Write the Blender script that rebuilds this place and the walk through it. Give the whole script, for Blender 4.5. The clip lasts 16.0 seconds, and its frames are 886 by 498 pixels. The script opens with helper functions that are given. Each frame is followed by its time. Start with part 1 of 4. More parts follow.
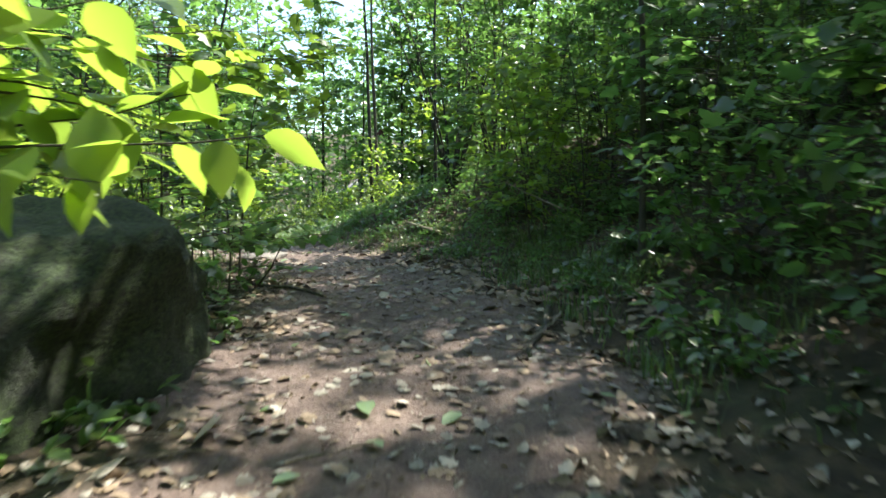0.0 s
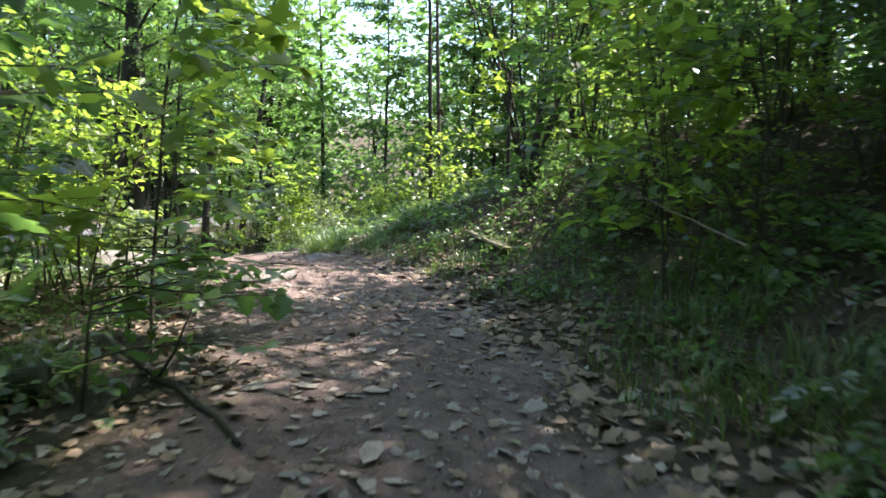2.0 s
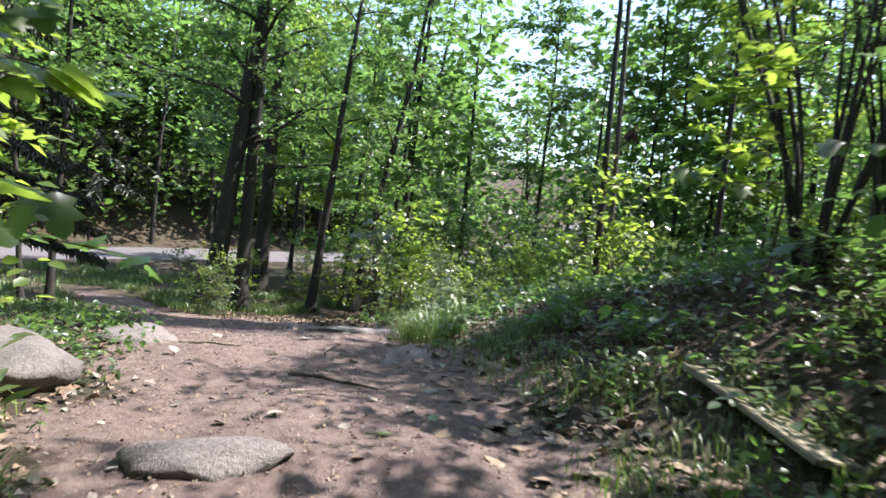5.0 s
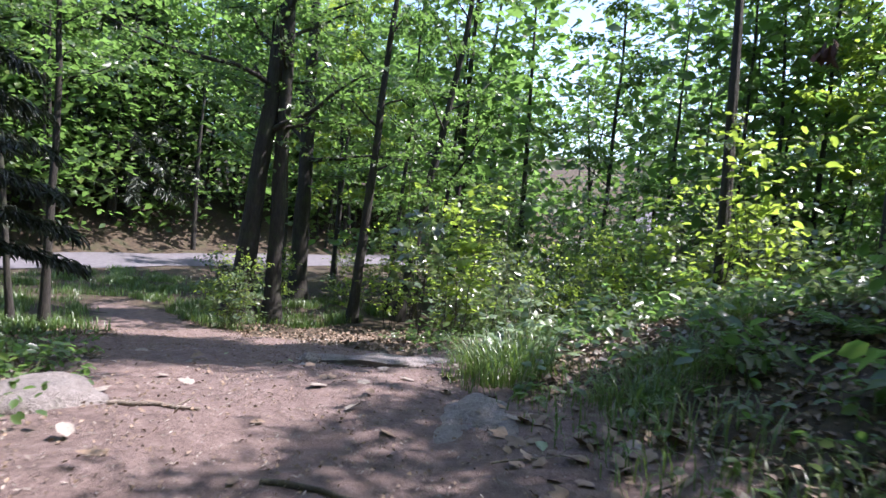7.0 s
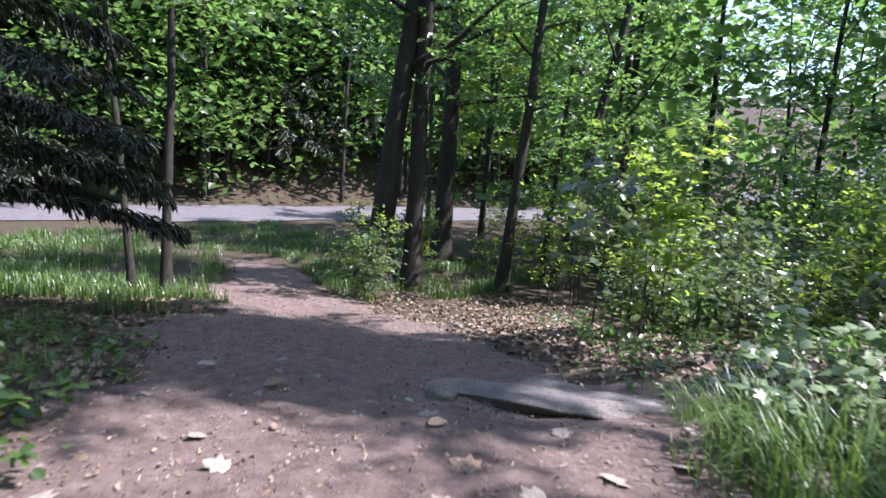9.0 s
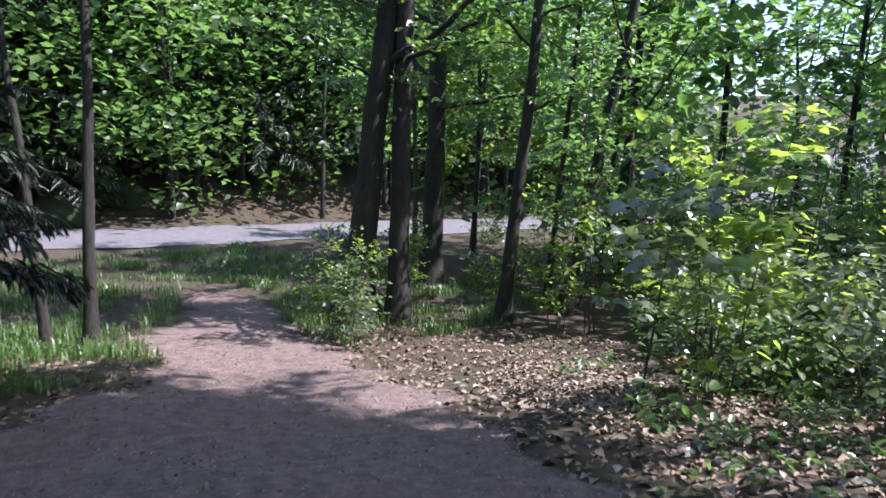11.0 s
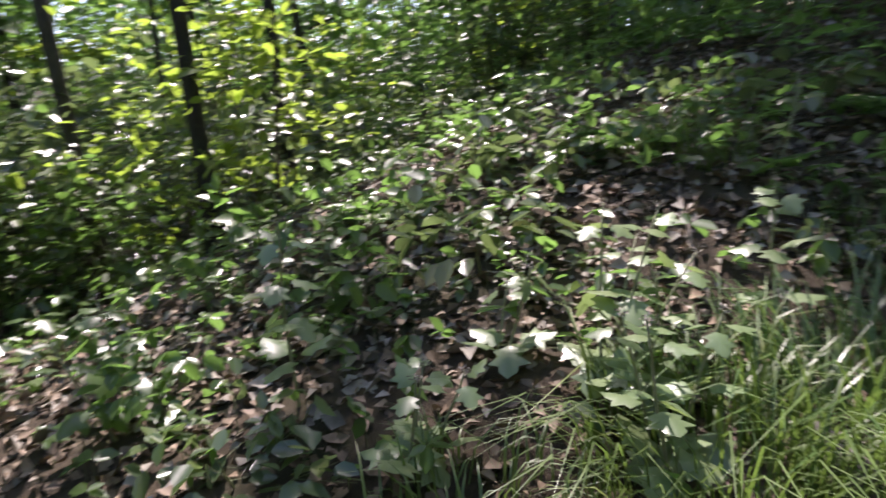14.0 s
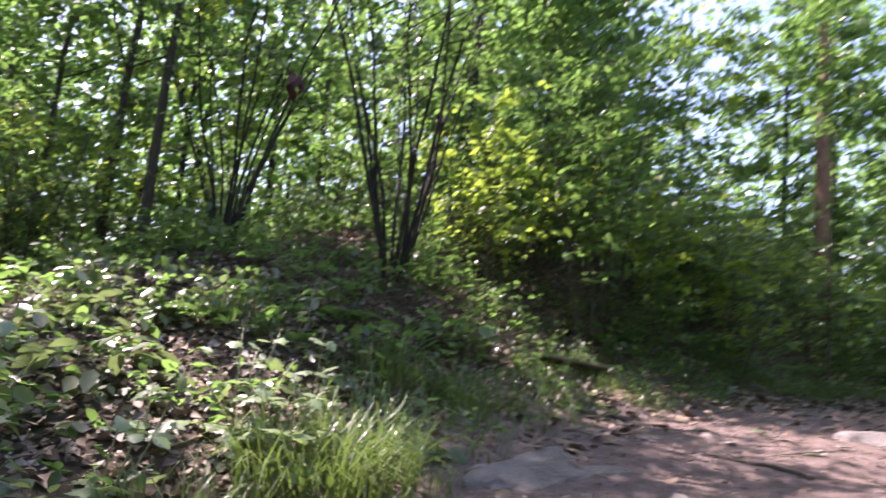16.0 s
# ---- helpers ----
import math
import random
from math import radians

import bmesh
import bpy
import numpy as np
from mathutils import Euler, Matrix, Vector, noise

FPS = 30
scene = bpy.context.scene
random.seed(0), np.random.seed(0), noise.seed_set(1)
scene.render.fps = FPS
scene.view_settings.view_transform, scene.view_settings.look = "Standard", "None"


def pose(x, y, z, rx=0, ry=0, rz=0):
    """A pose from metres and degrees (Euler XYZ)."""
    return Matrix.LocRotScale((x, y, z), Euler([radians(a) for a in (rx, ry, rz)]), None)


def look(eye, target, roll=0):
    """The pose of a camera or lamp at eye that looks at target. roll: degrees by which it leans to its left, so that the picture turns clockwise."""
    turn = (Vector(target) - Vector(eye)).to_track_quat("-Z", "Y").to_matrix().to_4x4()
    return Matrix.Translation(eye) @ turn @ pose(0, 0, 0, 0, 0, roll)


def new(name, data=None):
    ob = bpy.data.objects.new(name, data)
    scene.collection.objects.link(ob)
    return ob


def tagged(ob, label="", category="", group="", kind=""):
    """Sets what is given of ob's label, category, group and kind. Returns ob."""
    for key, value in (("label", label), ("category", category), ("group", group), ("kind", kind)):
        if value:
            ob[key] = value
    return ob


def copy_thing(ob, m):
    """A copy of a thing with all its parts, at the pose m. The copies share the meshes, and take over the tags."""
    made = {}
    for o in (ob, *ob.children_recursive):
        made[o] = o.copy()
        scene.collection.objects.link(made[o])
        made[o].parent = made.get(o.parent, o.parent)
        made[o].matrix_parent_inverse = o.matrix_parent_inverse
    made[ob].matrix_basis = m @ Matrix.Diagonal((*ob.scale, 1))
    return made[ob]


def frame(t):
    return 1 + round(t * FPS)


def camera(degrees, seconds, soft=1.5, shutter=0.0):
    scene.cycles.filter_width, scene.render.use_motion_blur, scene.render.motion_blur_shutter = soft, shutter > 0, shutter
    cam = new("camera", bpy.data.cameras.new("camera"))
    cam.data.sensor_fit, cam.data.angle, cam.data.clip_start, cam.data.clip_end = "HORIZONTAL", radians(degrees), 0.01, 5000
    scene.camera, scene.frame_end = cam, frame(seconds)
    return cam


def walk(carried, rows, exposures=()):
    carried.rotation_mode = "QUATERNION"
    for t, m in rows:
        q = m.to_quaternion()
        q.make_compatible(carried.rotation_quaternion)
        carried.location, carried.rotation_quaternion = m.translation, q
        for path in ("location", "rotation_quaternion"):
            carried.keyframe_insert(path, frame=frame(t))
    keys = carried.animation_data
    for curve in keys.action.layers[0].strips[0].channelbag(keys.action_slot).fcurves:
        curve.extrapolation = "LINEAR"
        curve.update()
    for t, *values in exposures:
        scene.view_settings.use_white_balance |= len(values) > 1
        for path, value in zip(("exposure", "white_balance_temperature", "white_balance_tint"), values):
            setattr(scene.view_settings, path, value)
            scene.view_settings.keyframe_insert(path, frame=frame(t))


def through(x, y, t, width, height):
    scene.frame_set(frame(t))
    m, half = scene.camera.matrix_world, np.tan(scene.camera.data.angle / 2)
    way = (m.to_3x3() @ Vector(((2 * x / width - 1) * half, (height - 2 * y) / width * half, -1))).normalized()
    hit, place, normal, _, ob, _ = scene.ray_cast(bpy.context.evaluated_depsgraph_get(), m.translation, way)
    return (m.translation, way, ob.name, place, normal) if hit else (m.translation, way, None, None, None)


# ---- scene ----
cam = camera(70.5, 16.0, shutter=0.5)
METRES, EYE, TILT, LEAN, TURN = 16.0, 1.0, -5.0, 0.0, 0.0
ROWS = [
    (0.0, 0.0000, 0.0000, 0.0000, 0.00, 0.00, -0.00),
    (0.5, 0.0001, 0.0478, 0.0079, 1.31, 0.68, -0.86),
    (1.0, -0.0015, 0.0939, 0.0109, 4.88, -0.20, 0.71),
    (1.5, -0.0006, 0.1366, 0.0196, 4.92, 0.58, 0.55),
    (2.0, 0.0003, 0.1782, 0.0249, 6.53, -1.19, -1.83),
    (2.5, -0.0035, 0.2237, 0.0309, 8.12, 0.69, -2.44),
    (3.0, -0.0082, 0.2674, 0.0378, 8.63, 1.28, -2.02),
    (3.5, -0.0157, 0.3098, 0.0453, 13.46, 1.52, -2.66),
    (4.0, -0.0248, 0.3547, 0.0501, 15.40, 2.06, -5.70),
    (6.5, -0.0965, 0.5296, 0.0554, 24.63, 1.39, -7.07),
    (7.0, -0.1120, 0.5624, 0.0552, 24.51, 1.36, -6.70),
    (7.5, -0.1288, 0.5948, 0.0534, 26.80, -0.19, -5.31),
    (8.0, -0.1469, 0.6229, 0.0579, 31.20, -2.07, -7.25),
    (8.5, -0.1683, 0.6502, 0.0604, 37.62, -4.86, -7.52),
    (11.0, -0.2598, 0.7606, 0.0705, 36.85, -3.81, -4.99),
    (11.5, -0.2712, 0.7785, 0.0693, 25.54, -4.07, -0.38),
    (12.0, -0.2797, 0.7996, 0.0676, 7.36, -5.69, 5.10),
    (12.5, -0.2874, 0.8194, 0.0671, -9.96, -3.55, 7.98),
    (13.0, -0.2903, 0.8322, 0.0651, -28.14, -4.21, 6.29),
    (13.5, -0.2953, 0.8406, 0.0646, -44.79, -7.08, 6.29),
    (14.0, -0.3024, 0.8509, 0.0606, -62.01, -10.29, 8.19),
    (14.5, -0.3140, 0.8591, 0.0626, -73.91, -5.40, 7.04),
    (15.0, -0.3302, 0.8648, 0.0632, -86.36, -0.43, 4.40),
    (15.5, -0.3531, 0.8735, 0.0586, -100.00, 1.07, 1.40),
    (16.0, -0.3782, 0.8869, 0.0480, -110.24, 6.61, -0.71),
]
walk(cam, [(t, pose(0, 0, EYE, TILT, LEAN, TURN) @ pose(METRES * x, METRES * y, METRES * z, 90 + pitch, roll, yaw)) for t, x, y, z, yaw, pitch, roll in ROWS],
     exposures=[(0.0, 1.8, 6450, 2), (1.5, 1.95, 6450, 12), (2.5, 2.0, 6450, 14), (4.0, 1.65, 6300, 14), (7.0, 1.5, 5950, 25), (11.0, 1.45, 5650, 24), (12.5, 1.45, 6000, 25), (13.5, 1.3, 6350, 27), (14.5, 1.15, 6450, 27), (15.0, 1.1, 6400, 26), (15.5, 1.7, 6300, 32), (16.0, 1.95, 6500, 38)])

# ---------------------------------------------------------------- light
SUN_AZ, SUN_EL = 55.0, 56.0          # degrees clockwise from +y, and above the horizon
world = bpy.data.worlds.new("sky")
scene.world = world
world.use_nodes = True
wn = world.node_tree.nodes
sky = wn.new("ShaderNodeTexSky")
sky.sky_type = "NISHITA"
sky.sun_disc = False
sky.sun_elevation = radians(SUN_EL)
sky.sun_rotation = radians(SUN_AZ)
wn["Background"].inputs["Strength"].default_value = 0.15
world.node_tree.links.new(sky.outputs[0], wn["Background"].inputs["Color"])
sun_data = bpy.data.lights.new("sun", "SUN")
sun_data.energy, sun_data.angle, sun_data.color = 5.0, radians(0.6), (1.0, 0.95, 0.86)
sun = new("sun", sun_data)
sx, sy = math.sin(radians(SUN_AZ)), math.cos(radians(SUN_AZ))
ce, se = math.cos(radians(SUN_EL)), math.sin(radians(SUN_EL))
sun.matrix_world = look((30 * sx * ce, 30 * sy * ce, 30 * se), (0, 0, 0))

# ---------------------------------------------------------------- materials


def nodes_of(name, rough=0.8):
    m = bpy.data.materials.new(name)
    m.use_nodes = True
    n, l = m.node_tree.nodes, m.node_tree.links
    b = n["Principled BSDF"]
    b.inputs["Roughness"].default_value = rough
    return m, n, l, b


def noise_node(n, l, scale, detail=5.0, rough=0.6, vector=None):
    t = n.new("ShaderNodeTexNoise")
    t.inputs["Scale"].default_value, t.inputs["Detail"].default_value, t.inputs["Roughness"].default_value = scale, detail, rough
    if vector is not None:
        l.new(vector, t.inputs["Vector"])
    return t


def ramp(n, l, fac, stops):
    r = n.new("ShaderNodeValToRGB")
    e = r.color_ramp.elements
    while len(e) < len(stops):
        e.new(0.5)
    for k, (p, c) in zip(e, stops):
        k.position, k.color = p, (*c, 1)
    l.new(fac, r.inputs["Fac"])
    return r


def mix(n, l, fac, a, b, mode="MIX"):
    x = n.new("ShaderNodeMix")
    x.data_type, x.blend_type = "RGBA", mode
    for sock, v in (("Factor", fac), ("A", a), ("B", b)):
        i = next(s for s in x.inputs if s.name == sock and (s.type == "VALUE" if sock == "Factor" else s.type == "RGBA"))
        if isinstance(v, (int, float)):
            i.default_value = v
        elif isinstance(v, tuple):
            i.default_value = (*v, 1)
        else:
            l.new(v, i)
    return next(s for s in x.outputs if s.type == "RGBA")


def bump(n, l, b, height, strength, distance):
    k = n.new("ShaderNodeBump")
    k.inputs["Strength"].default_value, k.inputs["Distance"].default_value = strength, distance
    l.new(height, k.inputs["Height"])
    l.new(k.outputs[0], b.inputs["Normal"])


def leaf_material(name, dark, light, through, gloss=0.35, amount=0.5):
    """Thin green leaf: diffuse and glossy on top, light shining through it; colour varies leaf by leaf."""
    m, n, l, b = nodes_of(name, gloss)
    geo, info = n.new("ShaderNodeNewGeometry"), n.new("ShaderNodeObjectInfo")
    r = ramp(n, l, geo.outputs["Random Per Island"], [(0.0, dark), (0.75, light), (1.0, (light[0] * 1.5, light[1] * 1.2, light[2] * 0.8))])
    hue = n.new("ShaderNodeHueSaturation")
    mr = n.new("ShaderNodeMapRange")
    mr.inputs["To Min"].default_value, mr.inputs["To Max"].default_value = 0.485, 0.515
    l.new(info.outputs["Random"], mr.inputs["Value"])
    l.new(mr.outputs[0], hue.inputs["Hue"])
    l.new(r.outputs[0], hue.inputs["Color"])
    l.new(hue.outputs[0], b.inputs["Base Color"])
    b.inputs["Specular IOR Level"].default_value = 0.7
    b.inputs["Coat Weight"].default_value, b.inputs["Coat Roughness"].default_value = 0.2, 0.28
    tr = n.new("ShaderNodeBsdfTranslucent")
    r2 = ramp(n, l, geo.outputs["Random Per Island"], [(0.0, tuple(0.7 * c for c in through)), (1.0, through)])
    l.new(r2.outputs[0], tr.inputs["Color"])
    s = n.new("ShaderNodeMixShader")
    s.inputs[0].default_value = amount
    l.new(b.outputs[0], s.inputs[1])
    l.new(tr.outputs[0], s.inputs[2])
    l.new(s.outputs[0], n["Material Output"].inputs["Surface"])
    return m


def bark_material(name, dark, light, scale=30.0, moss=0.0):
    m, n, l, b = nodes_of(name, 0.9)
    co = n.new("ShaderNodeTexCoord")
    mp = n.new("ShaderNodeMapping")
    mp.inputs["Scale"].default_value = (1, 1, 0.22)
    l.new(co.outputs["Object"], mp.inputs["Vector"])
    f = noise_node(n, l, scale, 8, 0.7, mp.outputs[0])
    g = noise_node(n, l, 3.0, 4, 0.6, co.outputs["Object"])
    c = ramp(n, l, f.outputs[0], [(0.3, dark), (0.7, light)]).outputs[0]
    c = mix(n, l, ramp(n, l, g.outputs[0], [(0.5, (0, 0, 0)), (0.75, (moss, moss, moss))]).outputs[0], c, (0.05, 0.075, 0.02))
    l.new(c, b.inputs["Base Color"])
    bump(n, l, b, f.outputs[0], 0.9, 0.03)
    return m


def stone_material(name, dark, light, moss):
    m, n, l, b = nodes_of(name, 0.85)
    co = n.new("ShaderNodeTexCoord")
    f = noise_node(n, l, 3.0, 8, 0.65, co.outputs["Object"])
    g = noise_node(n, l, 45.0, 6, 0.7, co.outputs["Object"])
    h = noise_node(n, l, 1.6, 5, 0.7, co.outputs["Object"])
    c = ramp(n, l, f.outputs[0], [(0.3, dark), (0.7, light)]).outputs[0]
    c = mix(n, l, 0.5, c, ramp(n, l, g.outputs[0], [(0.35, (0.35, 0.35, 0.35)), (0.65, (1.0, 1.0, 1.0))]).outputs[0], "MULTIPLY")
    c = mix(n, l, ramp(n, l, h.outputs[0], [(0.62 - 0.3 * moss, (0, 0, 0)), (0.75 - 0.25 * moss, (0.9, 0.9, 0.9))]).outputs[0], c, mix(n, l, ramp(n, l, g.outputs[0], [(0.38, (0, 0, 0)), (0.62, (1, 1, 1))]).outputs[0], (0.007, 0.013, 0.003), (0.055, 0.085, 0.02)))
    l.new(c, b.inputs["Base Color"])
    bump(n, l, b, g.outputs[0], 1.0, 0.04)
    return m


def plain_material(name, a, c2, scale, rough=0.85, strength=0.4, distance=0.01):
    m, n, l, b = nodes_of(name, rough)
    co, info = n.new("ShaderNodeTexCoord"), n.new("ShaderNodeNewGeometry")
    f = noise_node(n, l, scale, 6, 0.65, co.outputs["Object"])
    c = ramp(n, l, f.outputs[0], [(0.3, a), (0.7, c2)]).outputs[0]
    v = ramp(n, l, info.outputs["Random Per Island"], [(0.0, (0.55, 0.55, 0.55)), (1.0, (1.0, 1.0, 1.0))]).outputs[0]
    l.new(mix(n, l, 1.0, c, v, "MULTIPLY"), b.inputs["Base Color"])
    bump(n, l, b, f.outputs[0], strength, distance)
    return m


def ground_material():
    """Trodden brown earth on the path, dark leaf mould beside it, by the painted attribute 'trodden'."""
    m, n, l, b = nodes_of("forest_floor", 0.95)
    co, at = n.new("ShaderNodeTexCoord"), n.new("ShaderNodeAttribute")
    at.attribute_name = "trodden"
    big = noise_node(n, l, 1.3, 6, 0.65, co.outputs["Object"])
    mid = noise_node(n, l, 9.0, 8, 0.7, co.outputs["Object"])
    fine = noise_node(n, l, 70.0, 8, 0.75, co.outputs["Object"])
    earth = ramp(n, l, mid.outputs[0], [(0.25, (0.09, 0.06, 0.05)), (0.5, (0.19, 0.135, 0.118)), (0.75, (0.29, 0.22, 0.195))]).outputs[0]
    earth = mix(n, l, 0.75, earth, ramp(n, l, fine.outputs[0], [(0.3, (0.4, 0.38, 0.36)), (0.7, (1.25, 1.22, 1.2))]).outputs[0], "MULTIPLY")
    mould = ramp(n, l, mid.outputs[0], [(0.3, (0.022, 0.016, 0.01)), (0.5, (0.06, 0.042, 0.026)), (0.72, (0.13, 0.092, 0.055))]).outputs[0]
    mould = mix(n, l, 0.7, mould, ramp(n, l, fine.outputs[0], [(0.3, (0.35, 0.35, 0.3)), (0.7, (1.3, 1.25, 1.1))]).outputs[0], "MULTIPLY")
    green = ramp(n, l, big.outputs[0], [(0.5, (0, 0, 0)), (0.7, (0.55, 0.55, 0.55))]).outputs[0]
    mould = mix(n, l, green, mould, (0.035, 0.055, 0.014))
    edge = n.new("ShaderNodeMath")
    edge.operation = "ADD"
    l.new(at.outputs["Fac"], edge.inputs[0])
    off = n.new("ShaderNodeMath")
    off.operation = "MULTIPLY_ADD"
    off.inputs[1].default_value, off.inputs[2].default_value = 0.9, -0.45
    l.new(mid.outputs[0], off.inputs[0])
    l.new(off.outputs[0], edge.inputs[1])
    mask = ramp(n, l, edge.outputs[0], [(0.38, (0, 0, 0)), (0.62, (1, 1, 1))])
    l.new(mix(n, l, mask.outputs[0], mould, earth), b.inputs["Base Color"])
    add = n.new("ShaderNodeMath")
    add.operation = "ADD"
    l.new(mid.outputs[0], add.inputs[0])
    l.new(fine.outputs[0], add.inputs[1])
    bump(n, l, b, add.outputs[0], 0.9, 0.02)
    return m


GROUND = ground_material()
LEAF = leaf_material("leaf_green", (0.04, 0.078, 0.023), (0.085, 0.14, 0.041), (0.22, 0.41, 0.085), 0.36)
LEAF_YOUNG = leaf_material("leaf_yellow_green", (0.065, 0.135, 0.024), (0.12, 0.19, 0.04), (0.4, 0.56, 0.07), 0.4, 0.62)
LEAF_GLOSSY = leaf_material("leaf_glossy", (0.055, 0.085, 0.04), (0.1, 0.14, 0.07), (0.24, 0.34, 0.11), 0.25, 0.35)
LEAF_PALE = leaf_material("leaf_pale", (0.11, 0.17, 0.07), (0.22, 0.29, 0.14), (0.32, 0.44, 0.14), 0.38, 0.35)
GRASS = leaf_material("grass_blade", (0.05, 0.1, 0.02), (0.1, 0.17, 0.04), (0.2, 0.32, 0.06), 0.45, 0.35)
NEEDLE = leaf_material("spruce_needle", (0.012, 0.022, 0.01), (0.03, 0.045, 0.02), (0.04, 0.07, 0.02), 0.6, 0.15)
DEAD_LEAF = plain_material("dead_leaf", (0.14, 0.09, 0.05), (0.36, 0.26, 0.18), 12, 0.7, 0.3, 0.004)
DRY_PALE = plain_material("dry_pale_leaf", (0.2, 0.165, 0.13), (0.42, 0.37, 0.31), 14, 0.7, 0.3, 0.004)
RED_DEAD = plain_material("red_brown_leaf", (0.06, 0.022, 0.012), (0.13, 0.045, 0.024), 12, 0.75, 0.3, 0.004)
BARK = bark_material("dark_bark", (0.01, 0.009, 0.007), (0.052, 0.044, 0.035), 26, 0.4)
BARK_YOUNG = bark_material("young_bark", (0.03, 0.026, 0.018), (0.11, 0.095, 0.065), 40, 0.3)
BARK_PALE = bark_material("pale_bark", (0.16, 0.14, 0.11), (0.42, 0.38, 0.32), 18, 0.1)
BARK_PINE = bark_material("pine_bark", (0.12, 0.05, 0.025), (0.36, 0.2, 0.12), 14, 0.0)
TWIG = bark_material("dry_twig", (0.13, 0.1, 0.075), (0.34, 0.28, 0.22), 40, 0.1)
STEM = plain_material("green_stem", (0.09, 0.12, 0.04), (0.2, 0.22, 0.09), 20, 0.6)
BOULDER = stone_material("mossy_stone", (0.04, 0.04, 0.035), (0.15, 0.145, 0.125), 1.08)
ROCK = stone_material("bare_rock", (0.19, 0.165, 0.15), (0.4, 0.35, 0.32), 0.0)
BOARD = plain_material("weathered_board", (0.14, 0.12, 0.07), (0.3, 0.26, 0.17), 9, 0.85)
ROAD = plain_material("gravel_road", (0.105, 0.095, 0.1), (0.195, 0.18, 0.19), 5, 0.95, 0.6, 0.02)

# ---------------------------------------------------------------- the lie of the land
PATH = np.array([(0.2, -14), (0.15, 0), (-0.2, 3.5), (-0.6, 6), (-1.7, 9), (-3.0, 11), (-4.9, 13.2), (-7.9, 15.6), (-12.5, 18.2), (-17, 20.5), (-22, 22.5)], float)
WIDTH = ((-14, 0.9), (3, 0.95), (6, 0.95), (9, 1.25), (11, 1.6), (13, 1.7), (15.6, 1.2), (18.2, 0.75), (23, 0.8))


def path_offset(x, y):
    """Signed distance from the path's middle; to the right of the walk is plus."""
    best, side = np.full(np.shape(x), 1e9), np.zeros(np.shape(x))
    for a, b in zip(PATH[:-1], PATH[1:]):
        d = b - a
        u = np.clip(((x - a[0]) * d[0] + (y - a[1]) * d[1]) / (d @ d), 0, 1)
        px, py = x - a[0] - u * d[0], y - a[1] - u * d[1]
        r = np.hypot(px, py)
        side = np.where(r < best, np.sign(px * d[1] - py * d[0]), side)
        best = np.minimum(best, r)
    return best * side


def smooth(t):
    t = np.clip(t, 0, 1)
    return t * t * (3 - 2 * t)


ROAD_DIR = np.array((0.31, 0.951))
ROAD_NEAR = np.array((-21.0, 25.0))


def road_offset(x, y):
    """Distance beyond the near edge of the gravel road, which is 5.2 m wide."""
    return -((x - ROAD_NEAR[0]) * ROAD_DIR[1] - (y - ROAD_NEAR[1]) * ROAD_DIR[0])


def trodden(x, y):
    d = np.abs(path_offset(x, y) + 0.12) + 0.28 * np.sin(1.7 * x + 2.3 * y) * np.sin(1.3 * y - 0.8 * x + 2) + 0.12 * np.sin(4.1 * x - 3.3 * y)
    w = np.interp(y, [k for k, _ in WIDTH], [v for _, v in WIDTH])
    fade = 1 - 0.75 * smooth((-x - 13.5) / 3)
    return np.clip(0.5 + (w - d) / 0.5, 0, 1) * fade


def ground(x, y):
    x, y = np.asarray(x, float), np.asarray(y, float)
    q = (x + 2) * -0.6 + (y - 10) * 0.8
    b = 0.15 * np.exp(-((y - 5) / 4) ** 2) - 0.24 * np.log1p(np.exp(np.clip((q - 3.6) / 1.2, -30, 30)))
    b = -1.7 + 0.3 * np.log1p(np.exp((b + 1.7) / 0.3))
    d = path_offset(x, y)
    right = smooth((d - 0.8) / 5) * 2.2 * smooth((19 - y) / 8) * (1 - 0.4 * smooth((d - 7) / 10))
    left = -0.35 * smooth((-d - 1) / 5) * smooth((9 - q) / 8)
    hills = 9 * smooth((np.hypot(x + 5, y - 12) - 38) / 50)
    far = hills + 3.2 * smooth((road_offset(x, y) - 5.8) / 7)
    bumps = 0.035 * np.sin(2.1 * x + 1.3 * y) * np.sin(1.7 * y - 0.9 * x + 1) + 0.02 * np.sin(5.3 * x - 2 * y) * np.sin(4.1 * y + x)
    rough = (1 - trodden(x, y)) * 0.014 * np.sin(9.7 * x + 3 * y) * np.sin(8.3 * y - 4 * x) + 0.008 * np.sin(23 * x + 7 * y) * np.sin(19 * y - 11 * x)
    on_road = smooth((road_offset(x, y) + 1) / 1) * smooth((6.5 - road_offset(x, y)) / 1)
    return b + right + left + far + (bumps + rough) * (1 - on_road)


def gz(x, y):
    return float(ground(np.array([x]), np.array([y]))[0])


# ---------------------------------------------------------------- mesh helpers


